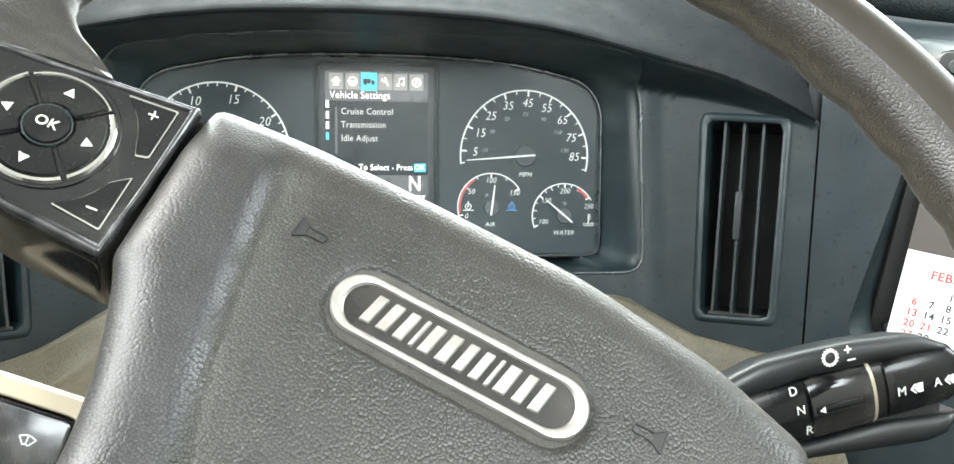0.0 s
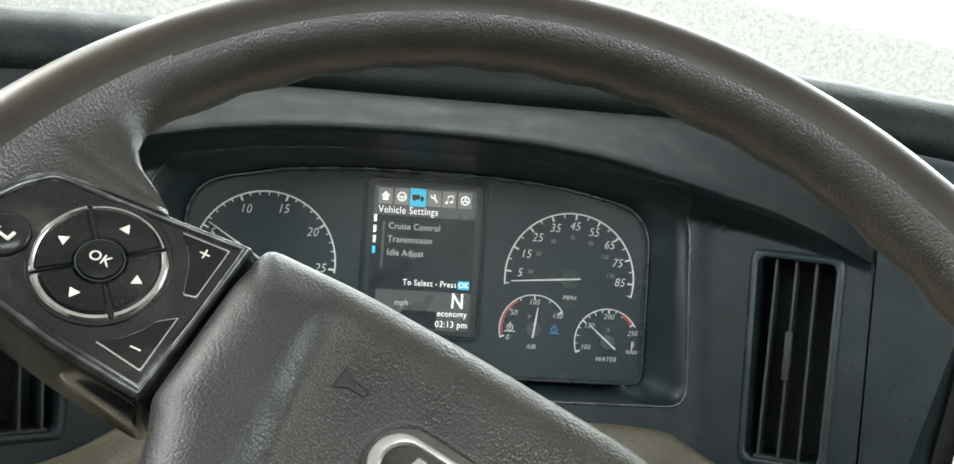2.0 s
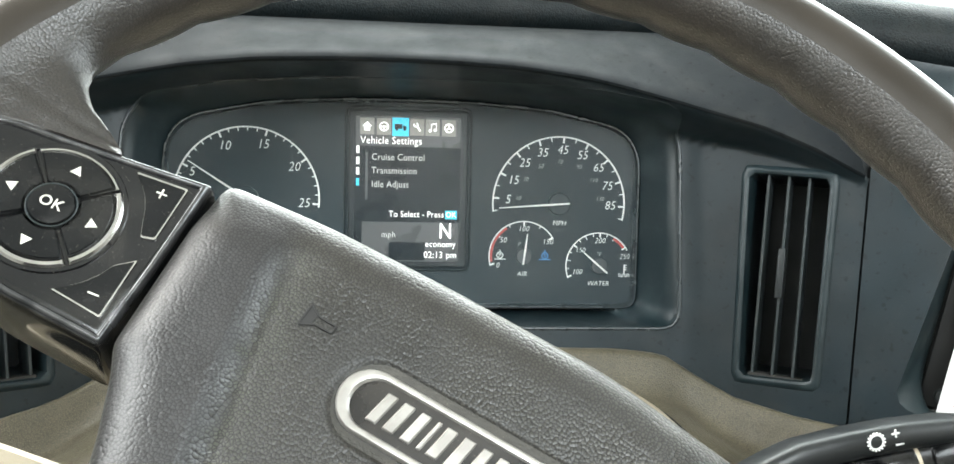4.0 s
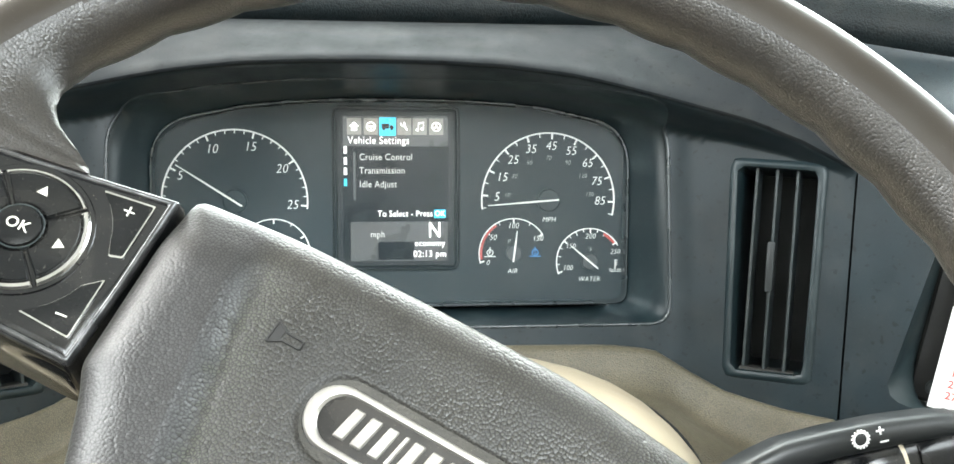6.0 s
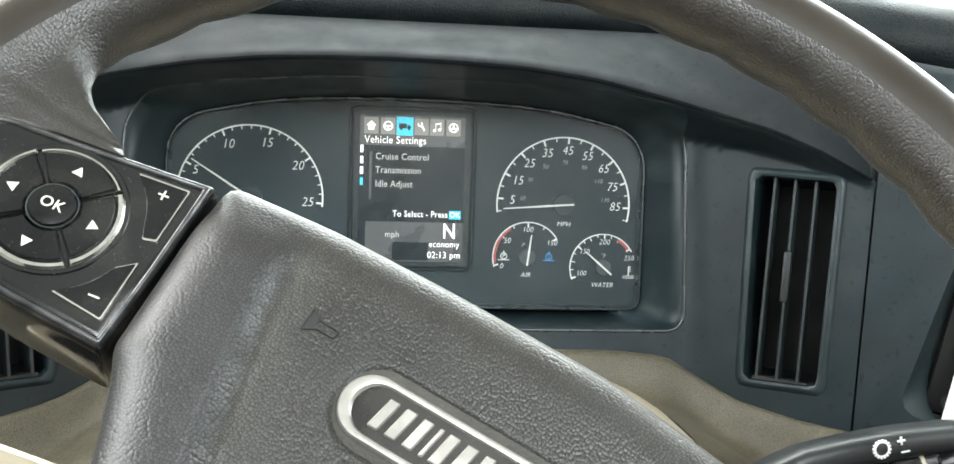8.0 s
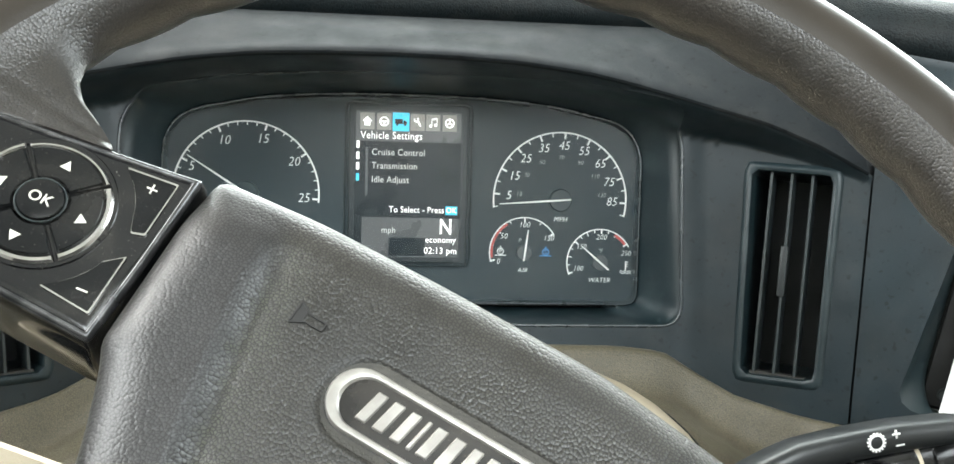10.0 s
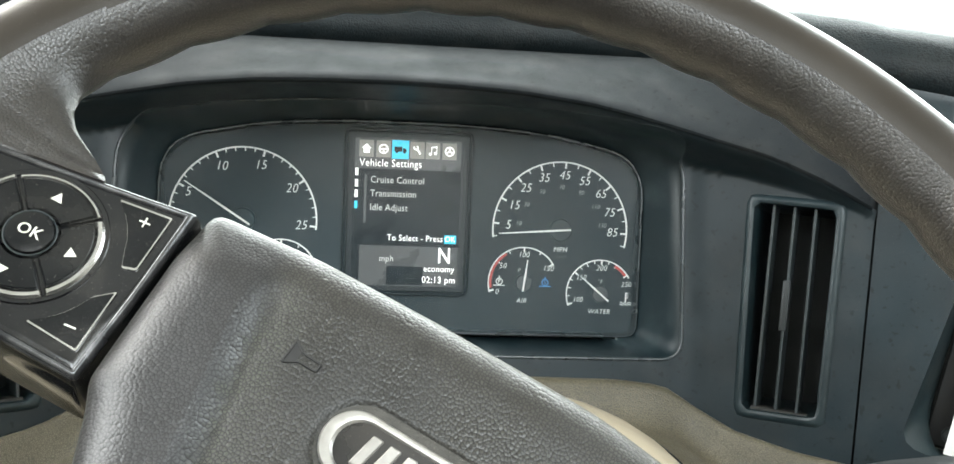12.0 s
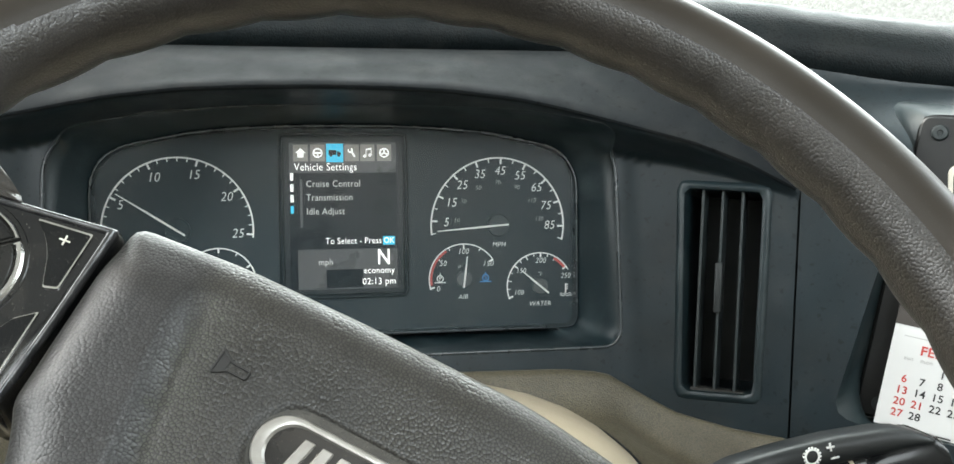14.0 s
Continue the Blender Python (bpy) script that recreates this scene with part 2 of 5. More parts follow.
def thing(name, label, category, m=None, group="", kind=""):
    ob = new(name)
    ob.empty_display_size = 0.02
    if m is not None:
        ob.matrix_basis = m
    return tagged(ob, label, category, group, kind)


def rounded(points, radii, seg=6):
    """A closed outline with its corners rounded."""
    out, n = [], len(points)
    for i in range(n):
        p, a, b = (Vector(points[k % n]) for k in (i, i - 1, i + 1))
        r = radii[i] if isinstance(radii, (list, tuple)) else radii
        u, v = (a - p), (b - p)
        d = min(r, u.length * 0.49, v.length * 0.49)
        if d < 1e-6:
            out.append((p.x, p.y))
            continue
        s, e = p + u.normalized() * d, p + v.normalized() * d
        for k in range(seg + 1):
            t = k / seg
            q = s * (1 - t) ** 2 + p * 2 * t * (1 - t) + e * t * t
            out.append((q.x, q.y))
    return out


def resample(pts, n, shift=0.0):
    """n points at even steps along a closed outline."""
    p = np.array(list(pts) + [pts[0]], float)
    s = np.r_[0, np.cumsum(np.linalg.norm(np.diff(p, axis=0), axis=1))]
    t = (np.arange(n) / n + shift) % 1 * s[-1]
    return [(float(np.interp(q, s, p[:, 0])), float(np.interp(q, s, p[:, 1]))) for q in t]


def by_angle(pts, centre, n):
    """n points of a closed outline at even angles round a centre."""
    p = np.array(pts, float) - centre
    ang = np.unwrap(np.arctan2(p[:, 1], p[:, 0]))
    if ang[-1] < ang[0]:
        p, ang = p[::-1], ang[::-1]
    p, ang = np.vstack([p, p[:1]]), np.r_[ang, ang[0] + 2 * np.pi]
    want = ang[0] + (np.arange(n) / n * 2 * np.pi - ang[0]) % (2 * np.pi)
    return [(float(np.interp(w, ang, p[:, 0]) + centre[0]), float(np.interp(w, ang, p[:, 1]) + centre[1])) for w in want]


def loft(rings, close=True, cap0=False, cap1=False, bm=None):
    """Skin over rings of 3D points."""
    bm = bm or bmesh.new()
    vs = [[bm.verts.new(p) for p in r] for r in rings]
    n = len(rings[0])
    for a, b in zip(vs, vs[1:]):
        for i in range(n if close else n - 1):
            j = (i + 1) % n
            bm.faces.new((a[i], a[j], b[j], b[i]))
    if cap0:
        bm.faces.new(vs[0])
    if cap1:
        bm.faces.new(vs[-1])
    return bm


def plate(outline, z0, z1, bevel=0.0, bm=None):
    """An outline in the plane, raised from z0 to z1, its upper edge bevelled inwards."""
    rings = [[(x, y, z0) for x, y in outline]]
    if bevel:
        rings.append([(x, y, z1 - bevel) for x, y in outline])
        ins = inset(outline, bevel)
        rings.append([(x, y, z1) for x, y in ins])
    else:
        rings.append([(x, y, z1) for x, y in outline])
    return loft(rings, cap0=True, cap1=True, bm=bm)


def inset(outline, d):
    """The outline moved inwards by d."""
    p = np.array(outline, float)
    area = 0.5 * np.sum(p[:, 0] * np.roll(p[:, 1], -1) - np.roll(p[:, 0], -1) * p[:, 1])
    a, b = p - np.roll(p, 1, 0), np.roll(p, -1, 0) - p
    t = a / (np.linalg.norm(a, axis=1)[:, None] + 1e-12) + b / (np.linalg.norm(b, axis=1)[:, None] + 1e-12)
    t /= np.linalg.norm(t, axis=1)[:, None] + 1e-12
    nrm = np.stack([-t[:, 1], t[:, 0]], 1) * (1 if area > 0 else -1)
    return [tuple(q) for q in (p + nrm * d).tolist()]


def disc(cx, cy, r, n=40):
    return [(cx + r * math.cos(2 * math.pi * k / n), cy + r * math.sin(2 * math.pi * k / n)) for k in range(n)]


def band(cx, cy, r0, r1, a0, a1, n=40):
    """The outline of a stretch of a ring, angles in degrees."""
    arc = [radians(a0 + (a1 - a0) * k / n) for k in range(n + 1)]
    return [(cx + r1 * math.cos(a), cy + r1 * math.sin(a)) for a in arc] + [(cx + r0 * math.cos(a), cy + r0 * math.sin(a)) for a in reversed(arc)]


def box(x0, x1, y0, y1, z0, z1, bevel=0.0, seg=2, bm=None):
    own = bmesh.new()
    bmesh.ops.create_cube(own, size=1.0)
    bmesh.ops.transform(own, matrix=Matrix.LocRotScale(((x0 + x1) / 2, (y0 + y1) / 2, (z0 + z1) / 2), None, (x1 - x0, y1 - y0, z1 - z0)), verts=own.verts[:])
    if bevel:
        bmesh.ops.bevel(own, geom=own.edges[:], offset=bevel, segments=seg, affect="EDGES", profile=0.5)
    if bm is None:
        return own
    tmp = bpy.data.meshes.new("tmp")
    own.to_mesh(tmp)
    own.free()
    bm.from_mesh(tmp)
    bpy.data.meshes.remove(tmp)
    return bm


def words(text, size, thick=0.0002, slant=0.0, align="CENTER", bold=0.0, squeeze=1.0):
    """Lettering as a bmesh in the xy plane, its middle or start at the origin."""
    cu = bpy.data.curves.new("lettering", "FONT")
    cu.body, cu.size, cu.extrude, cu.shear, cu.offset = text, size, thick, slant, bold
    cu.space_character = 1.06
    cu.align_x, cu.align_y = align, "CENTER"
    cu.resolution_u = 3
    tmp = new("lettering", cu)
    dg = bpy.context.evaluated_depsgraph_get()
    me = bpy.data.meshes.new_from_object(tmp.evaluated_get(dg))
    bm = bmesh.new()
    bm.from_mesh(me)
    if squeeze != 1.0:
        bmesh.ops.scale(bm, vec=(squeeze, 1, 1), verts=bm.verts[:])
    bpy.data.objects.remove(tmp)
    bpy.data.curves.remove(cu)
    bpy.data.meshes.remove(me)
    return bm


# Upright surfaces are drawn in (x, z) and stand facing the driver: local x right, local y up, local z towards the driver.
FRONT = pose(0, 0, 0, 90, 0, 0)


def smooth01(v):
    v = max(0.0, min(1.0, v))
    return v * v * (3 - 2 * v)


M_FRAME = shader("black_screen_frame", (0.0040, 0.0058, 0.0068), 0.38, specular=0.35)
M_PIVOT = shader("grey_needle_cap", (0.045, 0.050, 0.053), 0.5)
M_EDGE = shader("dark_moulded_edge", (0.026, 0.034, 0.038), 0.28, specular=0.7)


# ---------------------------------------------------------------- the dash: its main lines
def soft_fold(s, w=0.012):
    return 0.0 if s < -w else (s + w) ** 2 / (4 * w) if s < w else s


def face_y(x, z):
    """Depth of the front panel, which turns towards the driver at both ends."""
    return -0.040 - 0.10 * (1.02 - z) - 0.7 * soft_fold(min(abs(x), 0.52) - 0.19)


def lip_z(x):
    d = abs(x + 0.014)
    return float(np.interp(d, (0, 0.04, 0.08, 0.122, 0.15, 0.181, 0.232, 0.263, 0.292, 0.34), (1.083, 1.0825, 1.0808, 1.0760, 1.0705, 1.0630, 1.0480, 1.0345, 1.0186, 0.998)))


def lip_y(x):
    return -0.08 - 0.03 * smooth01((abs(x) - 0.15) / 0.14)


def crown_z(x):
    return 1.115 - 0.030 * smooth01((abs(x) - 0.16) / 0.3) - 0.006 * smooth01((x - 0.27) / 0.1)


def crown_y(x):
    return -0.02 - 0.085 * smooth01((abs(x) - 0.16) / 0.26)


def seam_x(z):
    return 0.2730 + 0.0713 * (z - 0.8591)


def hem_z(x):
    """Upper edge of the soft lower dash."""
    return float(np.interp(abs(x), (0, 0.14, 0.172, 0.199, 0.216, 0.247, 0.274, 0.4), (0.900, 0.898, 0.8945, 0.878, 0.8693, 0.8625, 0.860, 0.852)))


def sheet(inner, outer, depth, rings=8):
    """A panel between a hole's outline and its outer outline, in (x, z); depth(x, z, t) gives y."""
    out = []
    for k in range(rings + 1):
        t = k / rings
        out.append([(a + (c - a) * t, depth(a + (c - a) * t, b + (d - b) * t, t), b + (d - b) * t) for (a, b), (c, d) in zip(inner, outer)])
    return loft(out)


def arch(hw, zb, zt, fall, power=2.6, rb=0.015, rt=0.03, n=28):
    """The cluster's outline: flat foot, upright sides and a low arched top."""
    run = hw - 2.1 * rt
    top = [(run - 2 * run * k / n, zt - fall * (abs(run - 2 * run * k / n) / hw) ** power) for k in range(n + 1)]
    top = [(hw, zt - fall)] + top + [(-hw, zt - fall)]
    pts = [(-hw, zb), (hw, zb)] + top
    radii = [rb, rb, rt] + [0.0] * (n + 1) + [rt]
    return rounded(pts, radii, 8)


NRING = 360
CENTRE = (0.0, 0.985)
OPENING = by_angle(arch(0.186, 0.910, 1.0752, 0.018), CENTRE, NRING)
LINE = by_angle(arch(0.1668, 0.9180, 1.0645, 0.018, rb=0.010), CENTRE, NRING)

# front panel round the cluster
outer = [(-0.2065, 0.84), (0.2065, 0.84)] + [(0.2065 - 0.413 * k / 80, lip_z(0.2065 - 0.413 * k / 80) - 0.0004) for k in range(81)]
outer = by_angle(rounded(outer, 0.0), CENTRE, NRING)


def surround_depth(x, z, t=0):
    """The panel swings forward to the brow's lip along a dark hollow that thins out to both sides."""
    lz = lip_z(x)
    hollow = float(np.interp(abs(x), (0, 0.10, 0.15, 0.175, 0.19, 0.205, 0.23, 0.27, 0.34), (0.0085, 0.0095, 0.0115, 0.0145, 0.0160, 0.0155, 0.0120, 0.0060, 0.0040)))
    rise = smooth01((z - lz + 0.001 + hollow) / hollow)
    return face_y(x, z) + rise * (lip_y(x) + 0.002 - face_y(x, z))


def true_normals(ob, depth, e=0.0008):
    """Shading that runs on across panels which share one surface y = depth(x, z)."""
    if sum(p.normal.y for p in ob.data.polygons) > 0:
        ob.data.flip_normals()
    out = []
    for v in ob.data.vertices:
        x, _, z = v.co
        out.append(Vector(((depth(x + e, z) - depth(x - e, z)) / (2 * e), -1.0, (depth(x, z + e) - depth(x, z - e)) / (2 * e))).normalized())
    ob.data.normals_split_custom_set_from_vertices(out)


panel = thing("dash_panel", "dark grey satin plastic dashboard front panel", "dashboard", kind="structure")
true_normals(part("cluster_surround", sheet(OPENING, outer, surround_depth, 18), M_DASH, panel, angle=180), surround_depth)

# the vents' panels at both ends of it
VENT_L = 0.0026
vent_hole = rounded([(0.2215, 1.0250), (0.2680, 1.0184), (0.2585, 0.8815), (0.2172, 0.8805)], 0.006, 5)
VC = (0.242, 0.951)
for side in (1, -1):
    o = [(0.205, 0.84), (seam_x(0.84) - 0.0005, 0.84)]
    o += [(seam_x(z) - 0.0005, z) for z in np.linspace(0.86, 1.016, 10)]
    o += [(x, lip_z(side * x) - 0.0004) for x in np.linspace(0.278, 0.205, 24)]
    ins, out = by_angle(inset(vent_hole, 0.002), VC, 240), by_angle(o, VC, 240)
    ins, out = [(side * x, z) for x, z in ins], [(side * x, z) for x, z in out]

    true_normals(part("vent_surround", sheet(ins, out, lambda x, z, t: surround_depth(x, z) + 0.0002 * smooth01((0.212 - abs(x)) / 0.006), 20), M_DASH, panel, angle=180), surround_depth)

side_rows = [[(-x, surround_depth(-x, z), z) for z in np.linspace(0.84, lip_z(-x) - 0.002 if x < 0.34 else 0.996, 14)] for x in np.linspace(seam_x(0.84) - 0.0005, 0.70, 24)]
true_normals(part("door_side_panel", loft(side_rows, close=False), M_DASH, panel, angle=180), surround_depth)

# the brow over the cluster, from its lip back to the crown
xs = [-0.70 + 0.01 * k for k in range(99)]
rows = []
for x in xs:
    lz, ly, cz, cy = lip_z(x), lip_y(x), crown_z(x), crown_y(x)
    if abs(x) > 0.285:
        lz, ly = max(lz, 0.998), min(ly, face_y(x, 1.0))
    a, b = Vector((x, ly, lz)), Vector((x, cy, cz))
    row = [a + Vector((0, 0.012, -0.0018)), a + Vector((0, 0.004, -0.0022)), a + Vector((0, 0.0006, -0.0014)), a, a + Vector((0, 0.0015, 0.0022))]
    for k in range(1, 9):
        t = k / 8
        row.append(a.lerp(b, t) + Vector((0, 0, 0.003 * math.sin(math.pi * t))))
    row += [b + Vector((0, 0.003, -0.001)), b + Vector((0, 0.004, -0.012)), b + Vector((0, 0.06, -0.014))]
    rows.append(row)
keep = [r for r in rows if r[0].x <= 0.2845]
brow = part("brow", loft(keep, close=False), M_BROW, panel, "smooth grey brow over the instruments", angle=50)

def basis(origin, ex, ey):
    ex = Vector(ex).normalized()
    ey = (Vector(ey) - ex * ex.dot(Vector(ey))).normalized()
    ez = ex.cross(ey)
    m = Matrix((ex, ey, ez)).transposed().to_4x4()
    m.translation = origin
    return m


# panel right of the seam, with its pocket
pocket_rim = rounded([(0.3495, 1.0748), (0.4700, 1.0575), (0.4500, 0.8480), (0.2935, 0.8755)], 0.014, 6)
PC = (0.375, 0.96)


def wing_depth(x, z, t=0):
    up = smooth01((z - 1.03) / max(0.03, crown_z(x) - 1.03))
    return face_y(x, z) * (1 - up) + crown_y(x) * up


o = [(seam_x(0.60) + 0.0006, 0.60), (0.53, 0.60), (0.53, crown_z(0.53))] + [(x, crown_z(x)) for x in np.linspace(0.52, 0.29, 14)]
o += [(seam_x(z) + 0.0006, z) for z in np.linspace(1.09, 0.62, 24)]
rim_ring, wing_out = by_angle(pocket_rim, PC, 140), by_angle(o, PC, 140)
wing = thing("console_panel", "dark grey plastic console panel with a moulded pocket", "dashboard", kind="structure")
part("panel", sheet(rim_ring, wing_out, wing_depth, 8), M_DASH, wing, angle=60)
PLATE = basis((0.385, wing_depth(0.385, 0.962) + 0.026, 0.962), (0.82, -0.574, 0.0), (0.04, 0.03, 0.997))
foot = [PLATE @ Vector((x, y, -0.004)) for x, y in resample(rounded([(-0.0425, 0.1010), (0.081, 0.0910), (0.071, -0.1065), (-0.0800, -0.0895)], 0.007, 6), 400)]
away = PLATE.to_3x3() @ Vector((0, 0, 1))
floor_ring = by_angle([(p.x, p.z) for p in foot], PC, 140)
walls = []
for k in range(7):
    t = k / 6
    r = []
    for (a, b), (c, d) in zip(rim_ring, floor_ring):
        deep = foot[0].y - (away.x * (c - foot[0].x) + away.z * (d - foot[0].z)) / away.y
        x, z = a + (c - a) * t, b + (d - b) * t
        r.append((x, wing_depth(a, b) * (1 - t) + deep * t, z))
    walls.append(r)
part("pocket_wall", loft(walls), shader("pocket_plastic", (0.015, 0.025, 0.028), 0.42, grain=0.2, grain_scale=2400, dust=0.12, lift=0.0002), wing, angle=60)
part("pocket_back", loft([[(x, y + 0.001, z) for x, y, z in walls[-1]], [(PC[0], PLATE.translation.y + 0.008, PC[1])] * 140]), M_BLACK, wing)
# strip behind the seam
part("seam_backing", loft([[(seam_x(z) - 0.006, face_y(seam_x(z), z) + 0.006, z), (seam_x(z) + 0.006, face_y(seam_x(z), z) + 0.003, z)] for z in np.linspace(0.82, 1.09, 24)], close=False), M_VOID, wing)


# ---------------------------------------------------------------- dash top and soft lower dash
def pad_profile(x):
    cy, cz = crown_y(x), crown_z(x)
    pts = [(0.030, -0.006), (0.020, 0.000), (0.012, 0.008), (0.009, 0.018), (0.011, 0.030), (0.018, 0.043), (0.032, 0.056), (0.055, 0.067), (0.085, 0.073), (0.120, 0.074),
           (0.20, 0.070), (0.35, 0.055), (0.56, 0.03), (0.80, 0.02)]
    low = 0.82 if x > 0 else 0.80
    return [(x, cy + a, cz + b * low) for a, b in pts]


top = thing("dash_top", "black pebbled soft dashboard top pad under the windshield", "dashboard", kind="structure")
part("pad", loft([pad_profile(-0.70 + 0.03 * k) for k in range(71)], close=False), M_PAD, top, angle=80)

lower = thing("lower_dash", "taupe pebbled soft lower dashboard", "dashboard", kind="structure")
prof = [(0.004, -0.002), (0.0, 0.0), (-0.003, -0.001), (-0.005, -0.004), (-0.008, -0.014), (-0.012, -0.024), (-0.020, -0.0295), (-0.035, -0.0325), (-0.052, -0.0362), (-0.067, -0.0440), (-0.076, -0.058),
        (-0.082, -0.085), (-0.086, -0.13), (-0.080, -0.22), (-0.02, -0.34)]
rows = []
for x in np.linspace(-0.70, 0.2660, 96):
    z = hem_z(x)
    rows.append([(x, face_y(x, z) - 0.002 + a, z + b) for a, b in prof])
for x, deep in ((0.2690, 0.85), (0.2705, 0.5), (0.2708, -0.02)):
    z = hem_z(x)
    rows.append([(x, face_y(x, z) - 0.002 + a * deep, z + b) for a, b in prof])
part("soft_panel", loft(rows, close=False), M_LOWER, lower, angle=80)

# ---------------------------------------------------------------- the cab
cab = thing("cab_shell", "grey trimmed truck cab walls and pillars", "cab", kind="structure")
part("floor", box(-0.72, 1.45, -1.6, 0.75, 0.18, 0.22), M_FLOOR, cab, smooth=False)
part("firewall", box(-0.72, 1.45, 0.70, 0.75, 0.22, 1.12), M_TRIM, cab, smooth=False)
# rear wall, with an unseen opening added for the rear fill light
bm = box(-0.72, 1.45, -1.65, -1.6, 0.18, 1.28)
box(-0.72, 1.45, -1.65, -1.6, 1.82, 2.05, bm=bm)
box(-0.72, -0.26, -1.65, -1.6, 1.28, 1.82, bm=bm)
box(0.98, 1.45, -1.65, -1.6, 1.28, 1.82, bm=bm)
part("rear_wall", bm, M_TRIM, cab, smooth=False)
ceiling = tagged(part("ceiling", box(-0.76, 1.49, -1.6, 0.02, 2.0, 2.05), M_TRIM, smooth=False), "pale grey cab headlining", "ceiling", kind="structure")
for sx, nm in ((-0.76, "left"), (1.45, "right")):
    bm = box(sx, sx + 0.04, -1.6, 0.75, 0.22, 1.10)
    box(sx, sx + 0.04, -1.6, -0.95, 1.10, 2.0, bm=bm)
    box(sx, sx + 0.04, -0.95, 0.35, 1.85, 2.0, bm=bm)
    part("side_wall", bm, M_TRIM, cab, smooth=False)
    bm = loft([[(sx, y, z), (sx + 0.04, y, z), (sx + 0.04, y + 0.07, z), (sx, y + 0.07, z)] for y, z in ((0.62, 1.10), (0.02, 2.0))], cap0=True, cap1=True)
    part("pillar", bm, M_TRIM, cab, smooth=False)

# windshield with an unwiped dirty band along its foot
glass = bpy.data.materials.new("dirty_windshield_glass")
glass.use_nodes = True
gn, gl = glass.node_tree.nodes, glass.node_tree.links.new
gn.remove(gn["Principled BSDF"])
tc = gn.new("ShaderNodeTexCoord")
clear, dirt, mixer = gn.new("ShaderNodeBsdfTransparent"), gn.new("ShaderNodeBsdfTranslucent"), gn.new("ShaderNodeMixShader")
clear.inputs["Color"].default_value = (0.93, 0.95, 0.94, 1)
dirt.inputs["Color"].default_value = (0.085, 0.086, 0.080, 1)
sep, nz, rng, edge, mul = gn.new("ShaderNodeSeparateXYZ"), gn.new("ShaderNodeTexNoise"), gn.new("ShaderNodeMapRange"), gn.new("ShaderNodeMapRange"), gn.new("ShaderNodeMath")
nz.inputs["Scale"].default_value, nz.inputs["Detail"].default_value, nz.inputs["Roughness"].default_value = 150, 15, 0.88
gl(tc.outputs["Object"], nz.inputs["Vector"])
gl(tc.outputs["Object"], sep.inputs[0])
slope = gn.new("ShaderNodeMath")
slope.operation = "MULTIPLY_ADD"
slope.inputs[1].default_value = 0.096
gl(sep.outputs["X"], slope.inputs[0])
gl(sep.outputs["Z"], slope.inputs[2])
for node, vals in ((rng, (0.37, 0.63, 0.50, 0.98)), (edge, (1.411, 1.416, 1.0, 0.04))):
    for i, v in enumerate(vals, 1):
        node.inputs[i].default_value = v
gl(nz.outputs["Fac"], rng.inputs[0])
gl(slope.outputs[0], edge.inputs[0])
mul.operation = "MULTIPLY"
gl(rng.outputs[0], mul.inputs[0])
gl(edge.outputs[0], mul.inputs[1])
gl(mul.outputs[0], mixer.inputs[0])
gl(clear.outputs[0], mixer.inputs[1])
gl(dirt.outputs[0], mixer.inputs[2])
gl(mixer.outputs[0], gn["Material Output"].inputs["Surface"])
bm = loft([[(-0.72, y, z), (1.45, y, z), (1.45, y + 0.005, z + 0.003), (-0.72, y + 0.005, z + 0.003)] for y, z in ((0.66, 1.12), (0.05, 2.02))], cap0=True, cap1=True)
ws = tagged(part("windshield", bm, glass, smooth=False), "windshield glass with a dusty unwiped band along its foot", "windshield", kind="structure")
ws.visible_shadow = False

ground = tagged(part("ground", box(-400, 400, -400, 400, -1.2, -1.0), M_ASPHALT, smooth=False), "grey yard surface outside the truck", "ground", kind="structure")

bm = bmesh.new()
bm.faces.new([bm.verts.new(p) for p in ((-60, 40, -1), (80, 40, -1), (80, 40, 60), (-60, 40, 60))])
white = bpy.data.materials.new("overcast_white")
white.use_nodes = True
white.node_tree.nodes["Principled BSDF"].inputs["Base Color"].default_value = (0.9, 0.9, 0.9, 1)
white.node_tree.nodes["Principled BSDF"].inputs["Emission Color"].default_value = (1.0, 0.99, 0.97, 1)
white.node_tree.nodes["Principled BSDF"].inputs["Emission Strength"].default_value = 3.0
tagged(part("backdrop", bm, white, smooth=False), "bright white overcast distance beyond the windshield", "backdrop", kind="structure")


# ---------------------------------------------------------------- steering wheel
# local x along the emblem, y up across the pad, z along the column towards the driver
WHEEL = pose(0.0023, -0.3742, 0.9339, 56.6) @ pose(0, 0, 0, 0, 0, -31.5)
RIM_R, TUBE = 0.2232, 0.0200
RIM_C, RIM_LEAN = (0.0064, 0.0118, -0.0164), (-0.0083, -0.0261)
wheel = thing("steering_wheel", "black hide-wrapped steering wheel, turned and worn shiny", "steering wheel", WHEEL)


def tube_point(a, f, r):
    """A point of the rim's tube. a: round the wheel, f: round the tube; 0 is outwards, 90 towards the driver."""
    w = RIM_R + r * math.cos(radians(f))
    x, y = w * math.cos(a), w * math.sin(a)
    return (x + RIM_C[0], y + RIM_C[1], r * 1.03 * math.sin(radians(f)) + RIM_C[2] + RIM_LEAN[0] * x + RIM_LEAN[1] * y)


